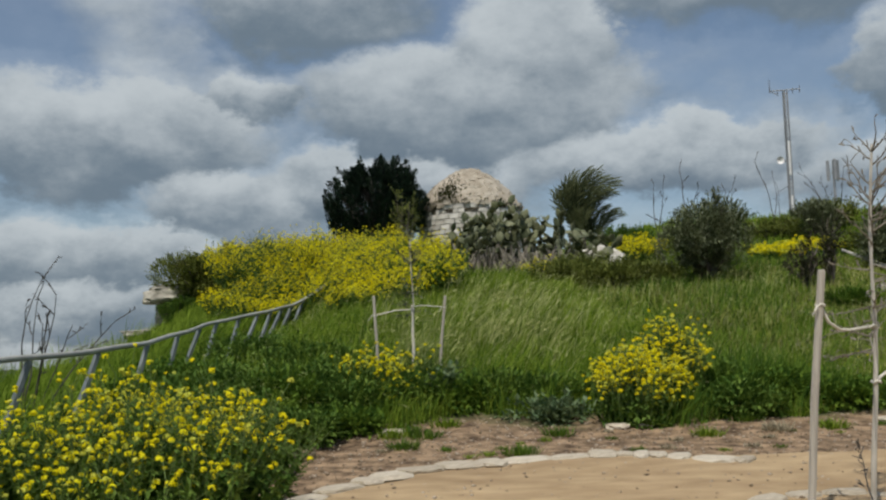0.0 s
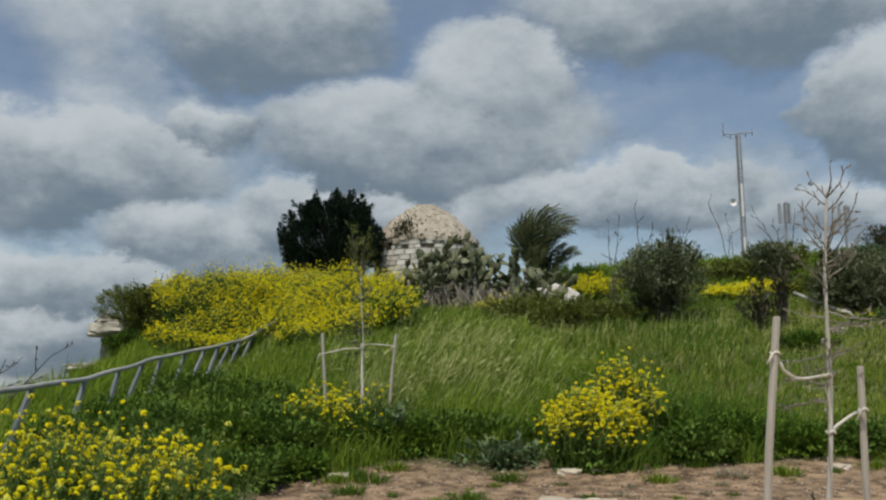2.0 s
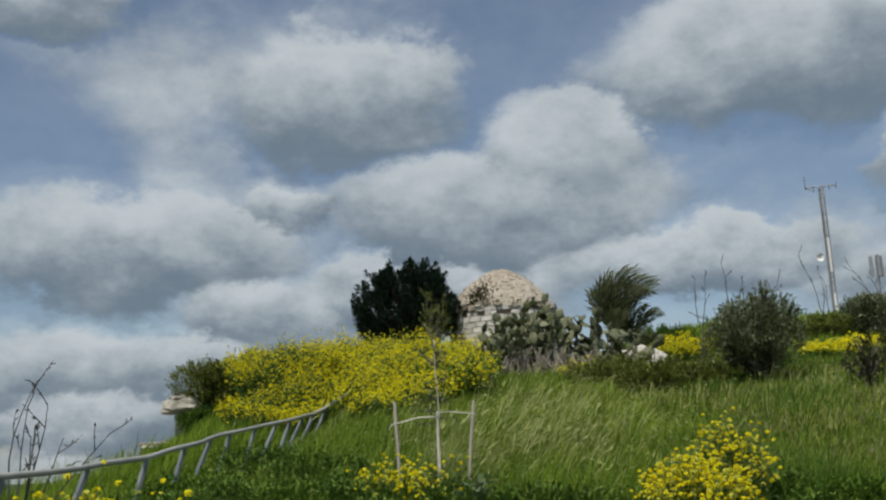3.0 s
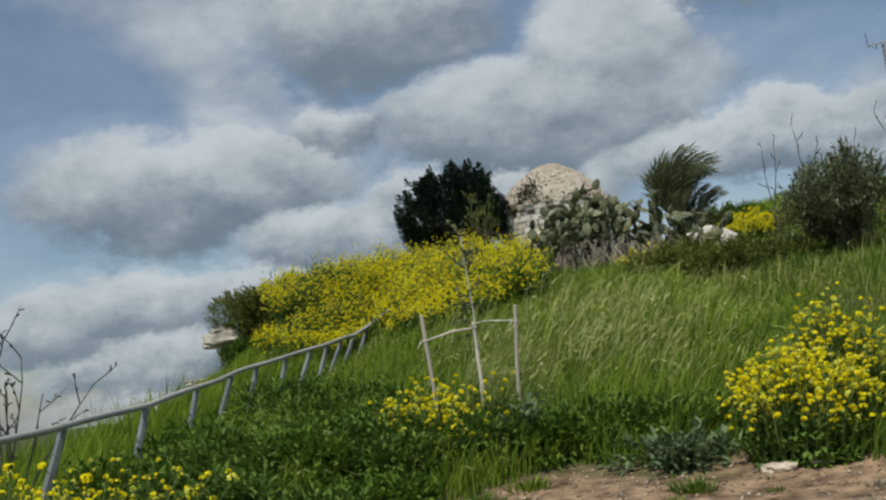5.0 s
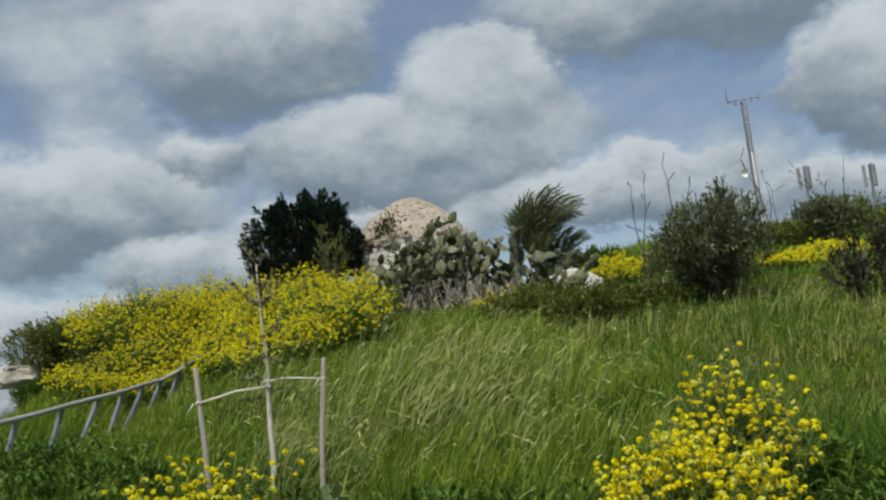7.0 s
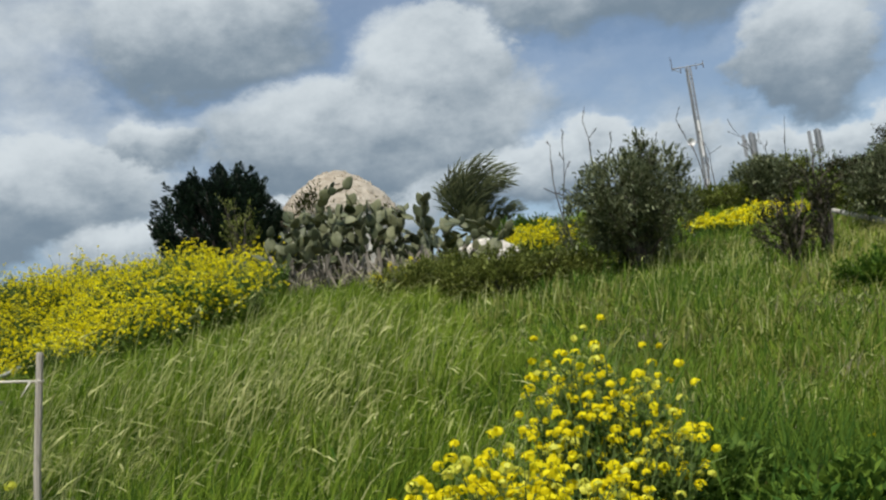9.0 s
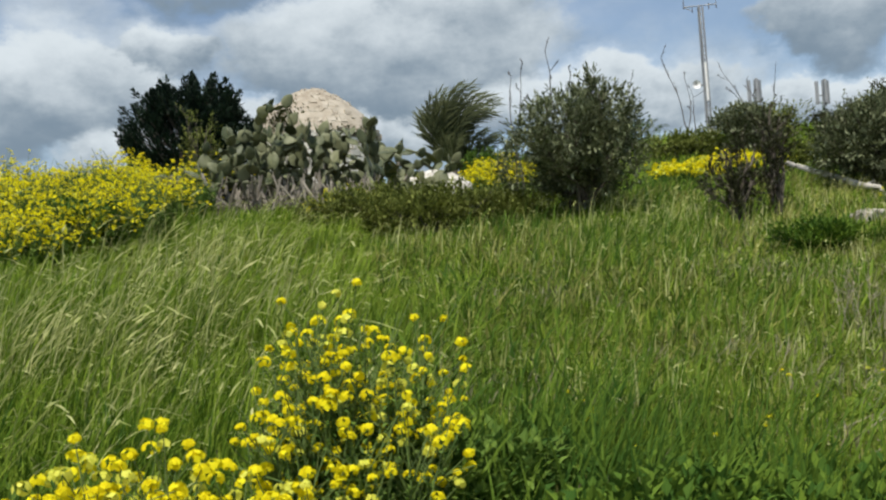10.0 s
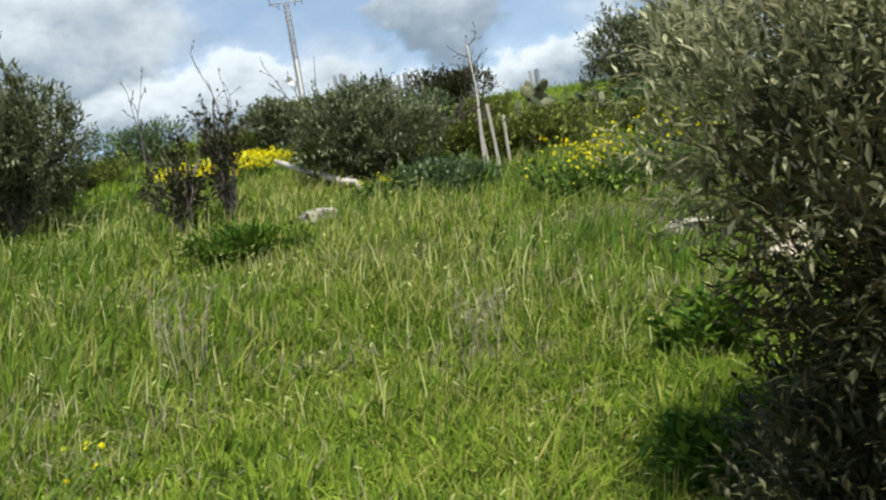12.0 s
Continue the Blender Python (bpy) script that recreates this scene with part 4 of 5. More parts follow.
cactus(12.0, 19.0, 0.9, 0.45, 22, 90, 52, "low prickly pear clump at the meadow's edge", 1.0, 0)


def bare_shoots(name, label, x, y, z, h, seed, stems, spread, mat=TWIG, r0=0.011, lean=0.0, side=0.5):
    t = thing(name, label, "plant", (x, y, z))
    r = random.Random(seed)
    b = Bag()
    for k in range(stems):
        d = bent(r, Vector((lean, 0, 1)), spread)
        p = Vector((r.uniform(-1, 1) * 0.12, r.uniform(-1, 1) * 0.12, 0))
        line, length = [p], h * r.uniform(0.6, 1.05)
        for i in range(7):
            d = bent(r, d, 0.16)
            line.append(line[-1] + d * length / 7)
            if i > 2 and r.random() < 0.8:
                e = bent(r, d, 0.75)
                q = line[-1] + e * length * side * r.uniform(0.15, 0.45)
                b.tube([line[-1], (line[-1] + q) / 2 + bent(r, Vector((0, 0, 0)), 1) * 0.02, q], [r0 * 0.5, r0 * 0.4, r0 * 0.2], 4)
                for s in range(4):
                    c = line[-1].lerp(q, r.uniform(0.3, 1))
                    b.tube([c, c + bent(r, e, 0.9) * r.uniform(0.02, 0.06)], [r0 * 0.5, r0 * 0.4], 4)
        b.tube(line, [r0 * (1 - i * 0.1) for i in range(8)], 5)
    tagged(part("stalk_work", b, mat, t), kind="stuff")


bare_shoots("bare_shrub", "leafless dark twiggy shrub on the falling slope", -4.6, 10.6, height(-4.6, 10.6), 1.75, 61, 7, 0.4, lean=0.32, r0=0.013)
bare_shoots("dry_umbel", "tall dry flower stalk behind the olive shrub", 5.35, 20.0, height(5.35, 20), 2.35, 63, 2, 0.12, r0=0.016, side=0.35)
bare_shoots("dry_umbel", "dry branching stalk beside the olive shrub", 4.55, 20.2, height(4.55, 20.2), 2.0, 64, 2, 0.22, r0=0.014, side=0.35)
bare_shoots("dry_umbel", "dry thin stalk on the crest", 7.2, 23.0, height(7.2, 23), 1.8, 65, 2, 0.15, r0=0.014)
bare_shoots("dry_umbel", "thin dry twigs on the crest near the mast", 9.2, 26.0, height(9.2, 26), 2.0, 66, 3, 0.25, r0=0.014)
bare_shoots("dry_umbel", "thin dry twigs among crest shrubs", 11.2, 27.0, height(11.2, 27), 1.7, 67, 4, 0.3, r0=0.014)
bare_shoots("dead_shoot", "thin dark dead shoot beside the sapling", 2.27, 5.5, zs, 0.55, 68, 1, 0.2, r0=0.008)
shrub("dead_weed", "withered reddish brown weed at a stake's foot", 2.85, 5.78, 0.13, 0.12, 0.52, 69, 10, 40, 6, 0.06, 0.024, RUSSET, "plant", TWIG, 0.05, 0.007)
bare_shoots("dry_weed", "pale dry stalks standing in the meadow", 5.35, 12.3, height(5.35, 12.3), 0.5, 70, 16, 0.2, DRY, 0.0026, side=0.08)
bare_shoots("dry_weed", "pale dry stalks standing in short grass", 6.7, 11.6, height(6.7, 11.6), 0.36, 71, 14, 0.22, DRY, 0.0026, side=0.08)


# ---- mustard ----
def mustard(name, label, x, y, half_w, half_d, h, stems, heads, florets, seed, floret=0.011, leaf_n=14, head_r=0.022, round_top=0.45, kind="", leaf=0.09, bare=0.0, tilt=0.0, gaps=0.0):
    """Branched green stems with rough leaves below and round yellow flower heads on top."""
    z = height(x, y)
    t = thing(name, label, "flower", (x, y, z), "" if kind else "mustard plants", kind)
    r = random.Random(seed)
    st, lv, fl, bd = Bag(), Bag(), Bag(), Bag()
    for k in range(stems):
        a, q = r.uniform(0, 2 * math.pi), math.sqrt(r.random())
        px, py = math.cos(a) * half_w * q, math.sin(a) * half_d * q
        gz = height(x + px, y + py) - z
        tall = h * (1 - round_top * q * q) * r.uniform(0.66, 1.1) * (0.9 + 0.42 * noise.noise(((x + px) * 1.1, (y + py) * 1.1, 2.0)))
        tall += tilt * px
        gap = gaps * smooth(-0.05, 0.3, noise.noise(((x + px) * 0.85, (y + py) * 0.85, 9.0)))
        foot = Vector((px * 0.72, py * 0.72, height(x + px * 0.72, y + py * 0.72) - z - 0.02))
        top = Vector((px + 0.05 * r.uniform(0, 1), py, gz + tall))
        mid = foot.lerp(top, 0.5) + bent(r, Vector((0, 0, 0)), 1) * 0.05 * h
        w = 0.0045 + 0.0012 * h
        st.tube([foot, mid, top], [w, w * 0.8, w * 0.4], 4)
        ends = [(top, 1.0)]
        for i in range(heads - 1):
            s = r.uniform(0.45, 0.95)
            p = mid.lerp(top, s * 2 - 1) if s > 0.5 else foot.lerp(mid, s * 2)
            e = bent(r, Vector((0, 0, 0.9)), 0.75)
            e.z = abs(e.z)
            tip = p + e * h * r.uniform(0.12, 0.3)
            st.tube([p, tip], [w * 0.5, w * 0.3], 3)
            ends.append((tip, 0.85))
        for tip, big in ends:
            if r.random() < bare + gap:
                continue
            bag = bd if r.random() < (0.08 if kind else 0.22) else fl
            rad = head_r * big * r.uniform(0.55, 1.4)
            for i in range(florets):
                o = bent(r, Vector((0, 0, 0.55)), 1.0)
                u = o.orthogonal().normalized()
                u.rotate(Matrix.Rotation(r.uniform(0, 3), 3, o))
                c = tip + Vector((o.x, o.y, o.z * 0.75)) * rad
                bag.petal(c, bent(r, u, 0.25), o.cross(u), floret * r.uniform(0.7, 1.2))
        for i in range(int(leaf_n * (1 + 1.4 * gap))):
            s = r.random() ** (1.0 - 0.5 * gap) * 0.92
            p = foot.lerp(mid, s * 2) if s < 0.5 else mid.lerp(top, s * 2 - 1)
            lv.leaf(p, bent(r, Vector((0, 0, 0.25)), 1.0), Vector((0, 0, 1)), leaf * (1.2 - s) * r.uniform(0.6, 1.3), leaf * 0.5 * (1.2 - s))
    for nm, bag, mat in (("stalk_work", st, STEM), ("leafage", lv, WEED), ("blossom", fl, PETAL), ("budding_blossom", bd, BUD)):
        if bag.f:
            tagged(part(nm, bag, mat, t), kind="stuff")
    return t


mustard("mustard_bush", "tall mustard bush in yellow bloom beside bare soil", 2.36, 9.95, 0.36, 0.36, 0.84, 105, 8, 15, 101, 0.012, 40, 0.021, 0.3, leaf=0.08, bare=0.08, gaps=0.45)
mustard("mustard_bush", "lower mustard bush leaning over the bare soil", 1.85, 9.32, 0.5, 0.32, 0.80, 90, 7, 15, 115, 0.012, 36, 0.022, 0.3, leaf=0.08, bare=0.05, gaps=0.4)
mustard("mustard_bush", "yellow mustard bush round the staked sapling", -0.55, 9.95, 0.66, 0.4, 0.74, 120, 5, 14, 102, 0.013, 44, 0.023, leaf=0.1, bare=0.3, gaps=0.6)
mustard("mustard_bush", "wide stand of yellow mustard beside the path's start", -2.15, 6.1, 1.3, 0.95, 0.92, 310, 6, 14, 103, 0.0115, 36, 0.021, 0.36, leaf=0.115, bare=0.38, gaps=0.5)
mustard("mustard_bush", "scattered mustard stems in bloom at the slope's edge", -2.45, 7.9, 0.75, 0.8, 0.75, 75, 4, 12, 104, 0.011, 34, 0.02, 0.3, bare=0.2)
mustard("mustard_thicket", "dense yellow mustard thicket covering the bank", -2.72, 21.9, 2.85, 2.3, 1.22, 2300, 9, 7, 105, 0.015, 12, 0.027, 0.15, "stuff", 0.17, 0.05, tilt=-0.11, gaps=0.75)
mustard("mustard_thicket", "mustard in bloom running down the bank to the handrail", -3.3, 19.3, 1.7, 1.3, 0.85, 700, 8, 7, 118, 0.0138, 20, 0.025, 0.3, "stuff", 0.15, 0.1, gaps=0.7)
mustard("mustard_thicket", "yellow and dark green mustard below the bank", -0.75, 18.9, 1.3, 1.3, 0.9, 560, 9, 7, 114, 0.0148, 28, 0.027, 0.3, "stuff", 0.15, 0.2, gaps=0.8)
mustard("mustard_thicket", "leafy mustard in bloom below the cactus", -0.85, 16.95, 1.3, 1.05, 0.86, 400, 9, 7, 116, 0.0132, 32, 0.0245, 0.35, "stuff", 0.14, 0.2, gaps=0.8)
mustard("mustard_thicket", "lower mustard edge above the windblown grass", -1.15, 15.75, 0.85, 0.6, 0.68, 210, 9, 6, 117, 0.0125, 30, 0.0225, 0.4, "stuff", 0.13, 0.15, gaps=0.7)
mustard("mustard_thicket", "yellow mustard growing round the cactus foot", -0.35, 21.2, 1.25, 1.2, 0.95, 330, 9, 6, 106, 0.0166, 12, 0.0280, 0.2, "stuff", 0.15)
mustard("mustard_thicket", "yellow mustard behind the white boulder", 4.75, 23.0, 0.7, 0.6, 0.72, 130, 9, 6, 107, 0.0158, 12, 0.0280, 0.3, "stuff", 0.15)
mustard("mustard_patch", "low yellow mustard patch at the upper meadow edge", 8.1, 20.6, 0.8, 0.4, 0.45, 45, 5, 6, 108, 0.017, 12, 0.03, 0.4, "", 0.11)
mustard("mustard_patch", "low yellow mustard patch on the crest", 7.65, 21.2, 1.0, 0.5, 0.5, 150, 5, 6, 109, 0.02, 12, 0.034, 0.3, "", 0.13)
mustard("mustard_patch", "wide green and yellow mustard growth below the olive tree", 10.3, 14.9, 1.4, 0.6, 0.66, 130, 5, 7, 110, 0.013, 18, 0.023, 0.25, "", 0.12, 0.3, gaps=0.5)
mustard("mustard_patch", "sparse mustard in the weeds beside the fallen branch", 8.7, 16.6, 0.9, 0.3, 0.36, 80, 4, 6, 111, 0.012, 26, 0.02, 0.3, "", 0.12, 0.78)
mustard("mustard_patch", "few mustard flowers below the cactus", 2.2, 19.5, 0.7, 0.3, 0.55, 45, 4, 6, 112, 0.018, 12, 0.03, 0.3, "", 0.12)
mustard("mustard_patch", "few small yellow flowers in the short meadow", 4.0, 10.9, 0.9, 0.6, 0.26, 14, 2, 6, 113, 0.008, 6, 0.012, 0.2, "", 0.07, 0.4)


# ---- meadow ----
GX, GY, GS = -16.0, -4.0, 0.25
HGRID = np.array([[height(GX + i * GS, GY + j * GS) for i in range(150)] for j in range(200)])


def heights(x, y):
    u, v = np.clip((x - GX) / GS, 0, 148.99), np.clip((y - GY) / GS, 0, 198.99)
    i, j = u.astype(int), v.astype(int)
    a, b = u - i, v - j
    return HGRID[j, i] * (1 - a) * (1 - b) + HGRID[j, i + 1] * a * (1 - b) + HGRID[j + 1, i] * (1 - a) * b + HGRID[j + 1, i + 1] * a * b


gen = np.random.default_rng(5)
WAVE = gen.uniform(0, 6.28, 12)


def patchy(x, y, size):
    """A smooth field between 0 and 1, with patches of about that size in metres."""
    k = 6.28 / size
    s = sum(np.sin(x * k * math.cos(a) * f + y * k * math.sin(a) * f + WAVE[i] * 7) for i, (a, f) in enumerate(((0.3, 1), (1.5, 0.8), (2.4, 1.3), (0.9, 1.7), (2.9, 0.6), (1.9, 2.3))))
    return np.clip(0.5 + s / 6, 0, 1)


def soil_edge(x):
    return 9.40 + 0.22 * np.sin(x * 1.9) + 0.13 * np.sin(x * 4.7 + 1) - 0.35 * np.clip((x - 3.2) / 2, 0, 1)


def growing(x, y):
    """Where the meadow grows: not on the path or the bare soil beside it."""
    left = x < -1.35 - 0.2 * np.sin(y * 2.3)
    return (y > soil_edge(x)) | (left & (y > 1)) | (x > 7.5) & (y > 8.4)


def blades(name, label, area, per_m2, tall, wide, mat, bend=0.35, keep=None, wind=0.35, vary=0.35, upright=0.25, clump=0.55):
    """Tapered, bent blades scattered over a stretch of the ground, as one mesh."""
    x0, x1, y0, y1 = area
    n = int((x1 - x0) * (y1 - y0) * per_m2)
    x, y = gen.uniform(x0, x1, n), gen.uniform(y0, y1, n)
    ok = growing(x, y)
    if keep is not None:
        ok &= gen.random(n) < keep(x, y)
    x, y = x[ok], y[ok]
    n = len(x)
    z = heights(x, y) - 0.01
    h = tall * gen.uniform(1 - vary, 1 + vary, n) * (0.35 + 0.4 * patchy(x, y, 2.3) + 0.6 * patchy(x + 11, y - 3, clump))
    a = gen.uniform(0, 6.283, n)
    lean = np.abs(gen.normal(0, bend, n)) + 0.06
    dx, dy = np.cos(a) * lean + wind * gen.uniform(0.3, 1, n), np.sin(a) * lean - 0.1 * wind
    turn = gen.uniform(0, 6.283, n)
    wx, wy = np.cos(turn) * wide / 2, np.sin(turn) * wide / 2
    s = gen.uniform(0.6, 1.3, n)
    wx, wy = wx * s, wy * s
    v = np.empty((n, 7, 3))
    for k, (u, w) in enumerate(((0.0, 1.0), (0.45, 0.9), (0.78, 0.6))):
        px, py, pz = x + dx * h * u ** 1.9, y + dy * h * u ** 1.9, z + h * (u - upright * u * u * np.minimum(1, dx * dx + dy * dy))
        v[:, 2 * k] = np.stack([px - wx * w, py - wy * w, pz], 1)
        v[:, 2 * k + 1] = np.stack([px + wx * w, py + wy * w, pz], 1)
    v[:, 6] = np.stack([x + dx * h, y + dy * h, z + h * (1 - upright * 1.15 * np.minimum(1.5, dx * dx + dy * dy))], 1)
    return scatter_mesh(name, label, v, ((0, 1, 3, 2), (2, 3, 5, 4)), ((4, 5, 6),), mat), (x, y, v[:, 6])


def scatter_mesh(name, label, v, quads, tris, mat):
    n, k = v.shape[0], v.shape[1]
    base = np.arange(n)[:, None] * k
    loops = np.concatenate([base + np.array(q)[None] for q in quads + tris], 1).astype(np.int32).ravel()
    counts = np.tile(np.array([4] * len(quads) + [3] * len(tris), np.int32), n)
    me = bpy.data.meshes.new(name)
    me.vertices.add(n * k)
    me.vertices.foreach_set("co", v.astype(np.float32).ravel())
    me.loops.add(len(loops))
    me.loops.foreach_set("vertex_index", loops)
    me.polygons.add(len(counts))
    me.polygons.foreach_set("loop_start", np.concatenate([[0], np.cumsum(counts)[:-1]]).astype(np.int32))
    me.update(calc_edges=True)
    me.validate()
    me.materials.append(mat)
    return tagged(new(name, me), label, "grass", kind="stuff")


def ears(name, label, tips, share, length, mat):
    """Drooping seed heads at some of the tips."""
    x, y, top = tips
    ok = gen.random(len(x)) < share
    top = top[ok]
    n = len(top)
    a = gen.normal(0.2, 0.7, n)
    d = np.stack([np.cos(a) * 0.8, np.sin(a) * 0.8, gen.uniform(-0.2, 0.6, n)], 1) * (length * gen.uniform(0.7, 1.3, n))[:, None]
    turn = gen.uniform(0, 6.28, n)
    w = np.stack([np.cos(turn), np.sin(turn), np.zeros(n)], 1) * 0.007
    v = np.empty((n, 6, 3))
    back = top - d * 0.25
    v[:, 0], v[:, 1] = back - w * 0.4, back + w * 0.4
    v[:, 2], v[:, 3] = top + d * 0.2 - w, top + d * 0.2 + w
    v[:, 4], v[:, 5] = top + d * 0.8 - w * 0.4 - [0, 0, 0.02], top + d * 0.8 + w * 0.4 - [0, 0, 0.02]
    return scatter_mesh(name, label, v, ((0, 1, 3, 2), (2, 3, 5, 4)), (), mat)


MEADOW = "tall green meadow grass bent by the wind"
lush_zone = lambda x, y: 0.25 + 0.75 * patchy(x + 5, y, 3.1)
right_short = lambda x, y: 1 - np.clip((x - 1.7 - (y - 10) * 0.15) / 0.9, 0, 1)
# the meadow that the walk comes nearest to
_, tips = blades("meadow_grass", MEADOW, (-3.6, 4.6, 9.0, 14.0), 1350, 0.36, 0.009, GRASS, keep=lambda x, y: right_short(x, y) * (0.5 + 0.5 * patchy(x, y, 1.1)))
ears("grass_ears", "pale seed heads of wild barley", tips, 0.06, 0.10, STRAW)
blades("lush_grass", "dark lush grass at the edge of the bare soil", (-3.6, 4.6, 9.0, 12.6), 1100, 0.33, 0.011, LUSH, keep=lambda x, y: lush_zone(x, y) * np.clip(1.6 - (y - 9) / 2, 0.15, 1) * np.where(x > 4.2, 0.35, 1))
_, tips = blades("short_grass", "short thick green grass of the upper meadow", (2.6, 10.5, 8.4, 13.4), 1900, 0.14, 0.007, GRASS, bend=1.15, wind=0.15, upright=0.36)
ears("grass_ears", "pale seed heads in short grass", tips, 0.02, 0.05, STRAW)
blades("clover", "low bright green herbs between the grass", (2.6, 10.5, 8.4, 13.4), 1700, 0.09, 0.016, GRASS, bend=0.9, wind=0.0)
blades("meadow_herbs", "broad-leaved green herbs in low clumps", (2.4, 10.8, 8.4, 13.6), 520, 0.11, 0.026, GRASS, bend=1.0, wind=0.05, upright=0.4, keep=lambda x, y: patchy(x + 2, y + 5, 0.9) ** 2 * 1.6)
blades("meadow_herbs", "dark broad-leaved herbs in low clumps", (2.4, 10.8, 8.4, 14.5), 420, 0.13, 0.024, LUSH, bend=0.9, wind=0.05, upright=0.4, keep=lambda x, y: patchy(x + 7, y + 1, 1.3) ** 3 * 2.2)
blades("short_grass", "greyish short grass mixed into the meadow", (2.4, 10.8, 8.4, 14.5), 900, 0.15, 0.008, GREYGRASS, bend=1.0, wind=0.15, upright=0.32, keep=lambda x, y: 0.25 + patchy(x + 4, y + 9, 1.6))
blades("short_grass", "darker short grass mixed into the meadow", (2.4, 10.8, 8.4, 14.5), 750, 0.15, 0.008, LUSH, bend=1.0, wind=0.15, upright=0.32, keep=lambda x, y: 0.15 + patchy(x + 1, y + 3, 1.1))
blades("meadow_grass", "greyish grass mixed into the slope", (-4.5, 12.0, 12.0, 20.0), 190, 0.24, 0.013, GREYGRASS, bend=0.6, wind=0.3, keep=lambda x, y: patchy(x + 4, y + 9, 2.6))
blades("meadow_herbs", "dark broad-leaved herbs under the tall grass", (-2.0, 3.2, 9.7, 14.5), 380, 0.26, 0.024, LUSH, bend=0.8, wind=0.2, upright=0.4, keep=lambda x, y: patchy(x + 2, y + 7, 1.5) ** 3 * 2.4)
blades("meadow_herbs", "fresh green broad blades in loose clumps", (0.5, 6.0, 9.6, 15.0), 260, 0.17, 0.014, GRASS, bend=0.8, wind=0.3, upright=0.4, keep=lambda x, y: patchy(x + 8, y + 2, 0.8) ** 3 * 2.2)
# the middle of the slope
_, tips = blades("meadow_grass", MEADOW, (-4.5, 2.4, 14.0, 19.0), 760, 0.27, 0.012, GRASS)
blades("meadow_grass", "shorter grass on the middle slope", (2.4, 5.2, 13.4, 19.0), 900, 0.14, 0.012, GRASS, bend=1.0, wind=0.2, upright=0.33)
ears("grass_ears", "pale seed heads on the middle slope", tips, 0.05, 0.12, STRAW)
_, tips = blades("meadow_grass", MEADOW, (5.2, 15.0, 13.4, 19.5), 750, 0.12, 0.014, GRASS, bend=1.0, wind=0.2, upright=0.33)
ears("grass_ears", "pale seed heads on the upper meadow", tips, 0.08, 0.10, STRAW)
blades("lush_grass", "patches of darker lush grass on the slope", (-4.5, 15.0, 12.0, 20.0), 260, 0.26, 0.016, LUSH, keep=lambda x, y: patchy(x + 9, y + 2, 2.7) ** 2)
blades("lush_grass", "dark lush grass between the paler blades", (1.2, 5.4, 12.5, 19.0), 330, 0.17, 0.012, LUSH, bend=0.8, wind=0.25, upright=0.33, keep=lambda x, y: 0.3 + 0.7 * patchy(x + 3, y + 6, 2.0))
# the slope left of the rail
blades("meadow_grass", "tall grass on the falling slope by the handrail", (-10.0, -3.5, 7.0, 22.0), 320, 0.27, 0.014, GRASS)
blades("meadow_grass", "tall grass rising through the handrail", (-9.0, -3.3, 6.5, 18.0), 260, 0.5, 0.013, GRASS, wind=0.5)
blades("lush_grass", "lush grass on the verge beside mustard", (-6.0, -1.3, 3.0, 9.2), 420, 0.22, 0.012, LUSH)
# the crest and beyond
blades("meadow_grass", "grass on the hill's crest", (-9.0, 20.0, 19.0, 30.0), 160, 0.17, 0.020, GRASS)
blades("meadow_grass", "far grass behind the crest", (-8.0, 21.0, 30.0, 45.0), 40, 0.35, 0.04, GRASS)
blades("meadow_grass", "grass on the far slope", (10.5, 21.0, 8.5, 19.5), 220, 0.17, 0.018, GRASS)
blades("dry_tufts", "grey dry grass tufts in the meadow", (2.5, 9.5, 9.6, 14.0), 420, 0.20, 0.007, DRYPATCH, bend=0.9, upright=0.35, keep=lambda x, y: np.clip(patchy(x + 3, y + 8, 1.7) * 6 - 3.6, 0, 0.95))
blades("dry_tufts", "matted brownish grass between the green", (2.5, 12.0, 10.5, 19.0), 260, 0.14, 0.010, DRYPATCH, bend=1.1, upright=0.4, keep=lambda x, y: np.clip(patchy(x + 13, y + 2, 1.2) * 6 - 3.5, 0, 0.9))
_, tips = blades("wild_barley", "short pale upright grass stalks in the upper meadow", (2.6, 8.5, 11.0, 18.0), 90, 0.24, 0.008, STRAW, bend=0.2, wind=0.15, keep=lambda x, y: patchy(x + 6, y + 1, 1.9))
ears("grass_ears", "short pale ears in the upper meadow", tips, 0.7, 0.07, STRAW)
_, tips = blades("wild_barley", "pale wind-bent stalks of wild barley", (-1.2, 2.3, 10.6, 15.5), 150, 0.56, 0.008, STRAW, bend=0.15, wind=0.65, keep=lambda x, y: 1.5 * patchy(x, y + 4, 2.4) ** 2.5)
ears("grass_ears", "long pale ears of wild barley", tips, 0.95, 0.16, STRAW)
_, tips = blades("wild_barley", "silvery green barley swept over by the wind", (-0.7, 1.5, 10.4, 13.2), 300, 0.5, 0.008, STRAW, bend=0.12, wind=0.85, upright=0.35, keep=lambda x, y: 1.3 * patchy(x + 1, y + 2, 1.7) ** 1.5)
ears("grass_ears", "drooping pale ears of wild barley", tips, 0.5, 0.12, STRAW)
_, tips = blades("wild_barley", "pale wind-bent stalks of far wild barley", (-3.0, 5.5, 15.5, 20.0), 45, 0.40, 0.012, STRAW, bend=0.15, wind=0.5, keep=lambda x, y: 1.4 * patchy(x, y + 4, 2.4) ** 2.5)
ears("grass_ears", "pale ears of far wild barley", tips, 0.95, 0.16, STRAW)


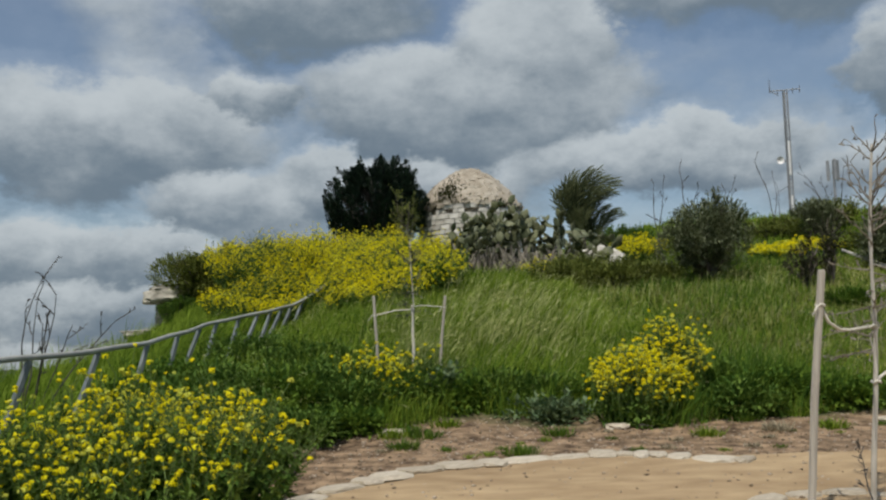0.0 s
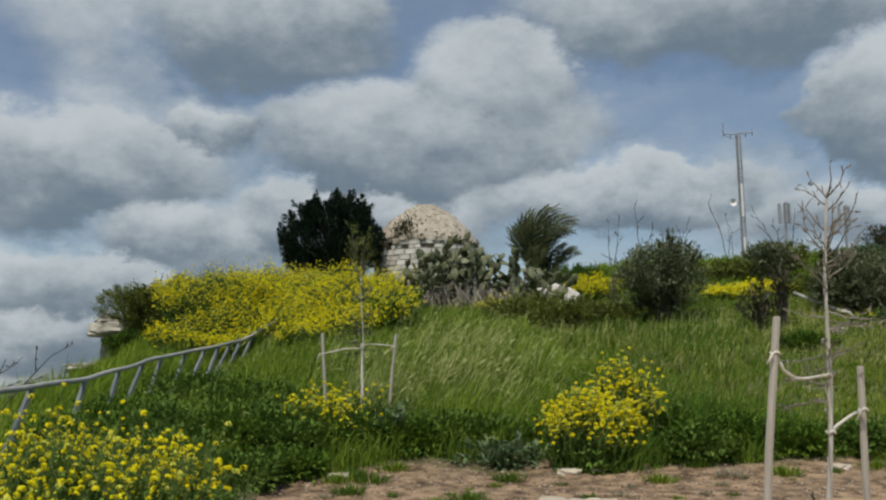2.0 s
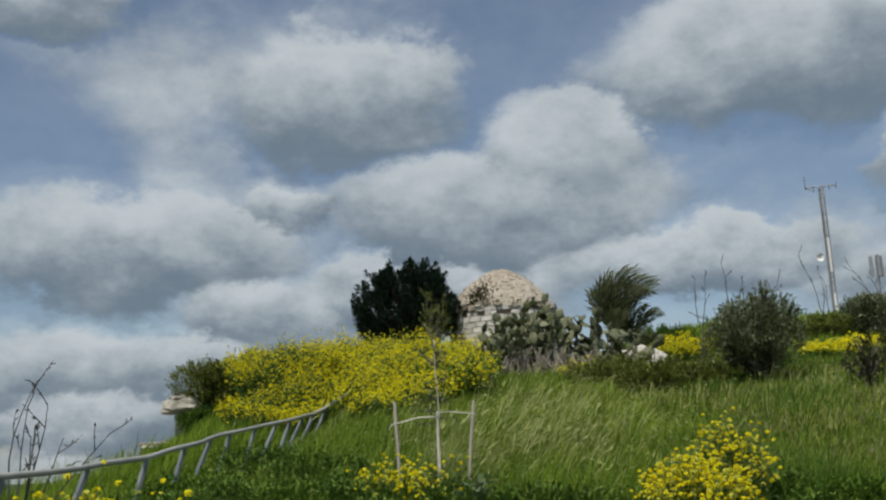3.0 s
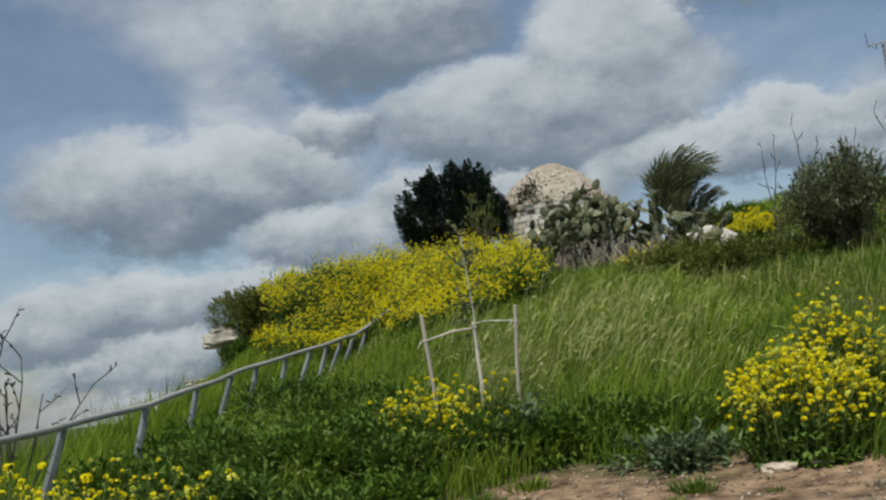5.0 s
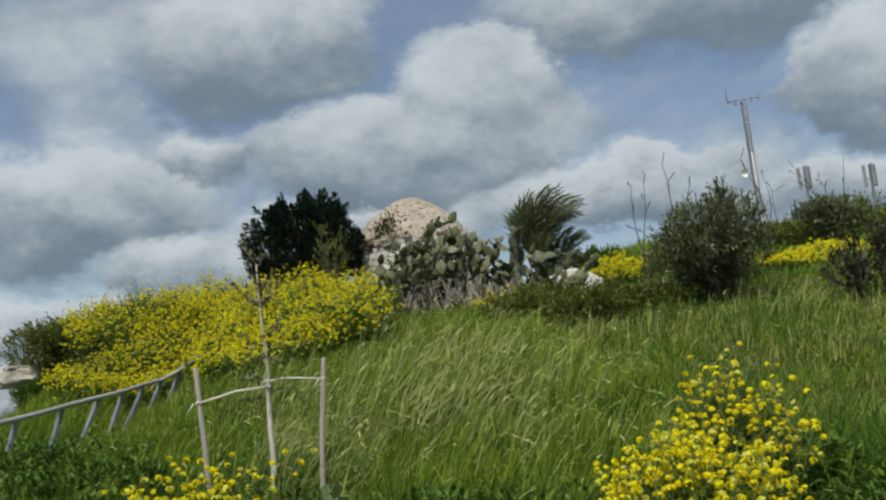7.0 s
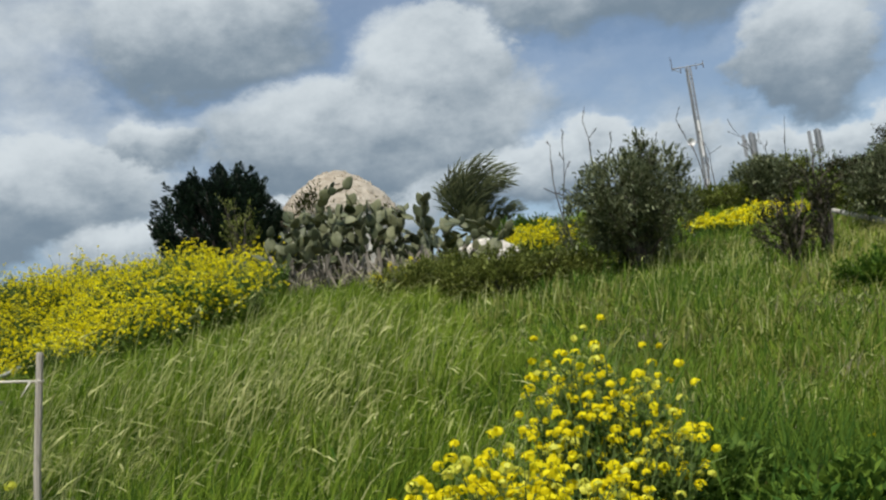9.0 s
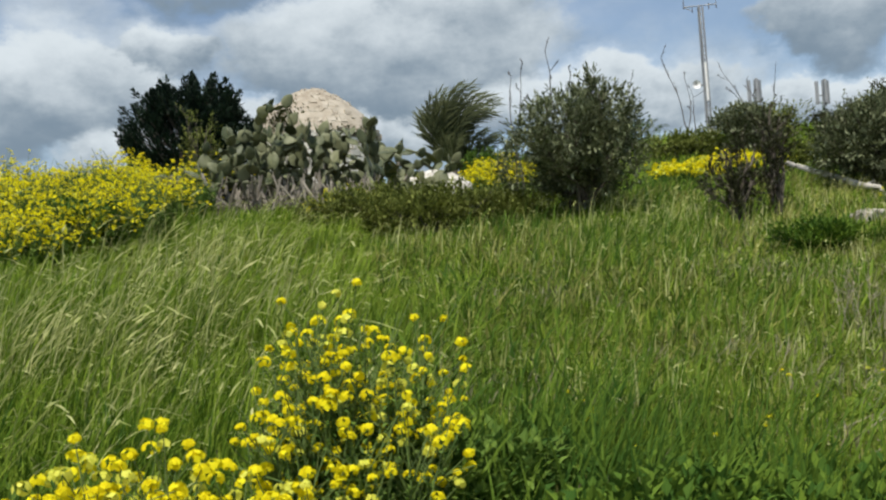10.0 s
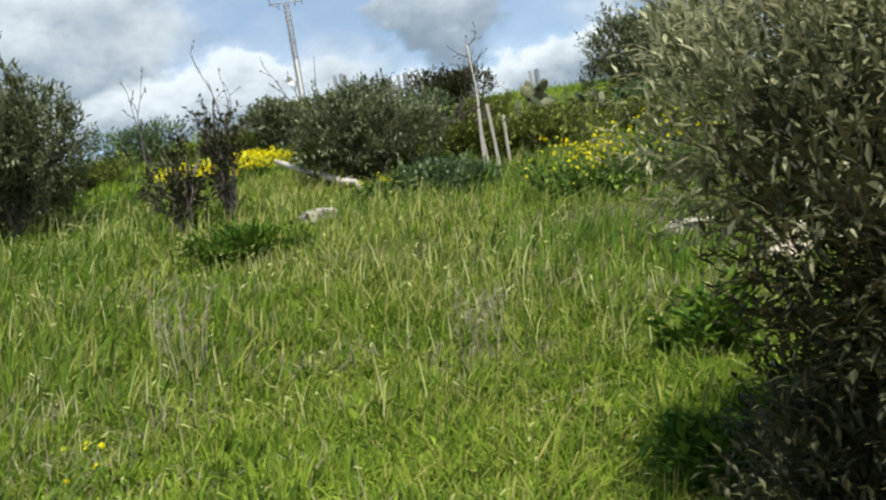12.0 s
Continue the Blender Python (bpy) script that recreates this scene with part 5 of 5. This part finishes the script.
def soil_tufts():
    """Small grass tufts and dark weeds on the bare soil."""
    n = 46
    for k in range(n):
        x, y = float(gen.uniform(-1.3, 4.6)), float(gen.uniform(7.95, 9.2))
        t = new("grass_tuft")
        r = random.Random(500 + k)
        b = Bag()
        big = r.choice((0.03, 0.04, 0.05, 0.1))
        for i in range(int(90 * big / 0.06)):
            a, q = r.uniform(0, 6.28), big * 1.4 * r.random()
            b.leaf(Vector((math.cos(a) * q, math.sin(a) * q, -0.01)), bent(r, Vector((math.cos(a) * 0.5, math.sin(a) * 0.5, 0.9)), 0.5), Vector((0, 0, 1)), big * r.uniform(0.6, 1.4), 0.006 + big * 0.05)
        t.location = (x, y, height(x, y))
        part("foliage", b, (LUSH, GRASS, DRY)[k % 3], t)
        tagged(t, ("small green grass tuft on bare soil", "small light green tuft on bare soil", "small dry tuft on bare soil")[k % 3], "grass", "tufts on the bare soil")


soil_tufts()


def pebbles():
    n = 8000
    x, y = gen.uniform(-1.5, 5.2, n), gen.uniform(5.0, 9.5, n)
    path_part = (np.hypot(x - PLAZA[0], y - PLAZA[1]) < PLAZA_R) | ((x > PLAZA[0]) & (y < 7.75))
    ok = ~path_part | (gen.random(n) < 0.25)
    x, y = x[ok], y[ok]
    n = len(x)
    z = heights(x, y) + 0.004 + 0.02 * path_part[ok]
    s = 0.005 + 0.016 * gen.random(n) ** 3
    v = np.empty((n, 6, 3))
    for k, (dx, dy, dz) in enumerate(((1, 0.2, 0.1), (-0.2, 1, 0.0), (-1, -0.1, 0.15), (0.1, -1, 0.05), (0.1, 0.1, 0.7), (0, 0, -0.6))):
        j = gen.uniform(0.7, 1.3, (n, 3))
        v[:, k] = np.stack([x + dx * s * j[:, 0], y + dy * s * j[:, 1], z + dz * s * j[:, 2]], 1)
    ob = scatter_mesh("pebbles", "small pale stones scattered on the soil", v, (), ((0, 1, 4), (1, 2, 4), (2, 3, 4), (3, 0, 4), (1, 0, 5), (2, 1, 5), (3, 2, 5), (0, 3, 5)), PEBBLE)
    ob["category"] = "gravel"


pebbles()


# ---- kerb stones ----
def kerb_stones():
    r = random.Random(77)
    edge = new("kerb")
    tagged(edge, "flush kerb of pale uneven stones along the sandy path", "kerb", kind="structure")
    shapes = []
    for k in range(6):
        b = stone_bag(random.Random(700 + k), (0.5, 0.5, 0.5), 1, 0.12)
        shapes.append(b.mesh("stone", KERB))

    def lay(x, y, turn, long, wide):
        s = part("stone", shapes[r.randrange(6)], None, edge)
        s.matrix_local = Matrix.Translation((x, y, height(x, y) + r.uniform(0.006, 0.02))) @ Matrix.Rotation(turn, 4, "Z") @ Matrix.Diagonal((long, wide, 0.06, 1))

    a = radians(168)
    while a > radians(62):
        long = r.uniform(0.12, 0.38)
        m = a - long / PLAZA_R / 2
        rad = PLAZA_R + 0.02 + r.uniform(-0.025, 0.025)
        lay(PLAZA[0] + math.cos(m) * rad, PLAZA[1] + math.sin(m) * rad, m + math.pi / 2 + r.uniform(-0.12, 0.12), long * 1.24, r.uniform(0.2, 0.34))
        a -= long / PLAZA_R
    a = 0.0
    while a < 2 * math.pi - 0.1:
        long = r.uniform(0.2, 0.34)
        m = a + long / PIT_R / 2
        lay(PIT[0] + math.cos(m) * PIT_R, PIT[1] + math.sin(m) * PIT_R, m + math.pi / 2, long, r.uniform(0.14, 0.2))
        a += long / PIT_R


kerb_stones()
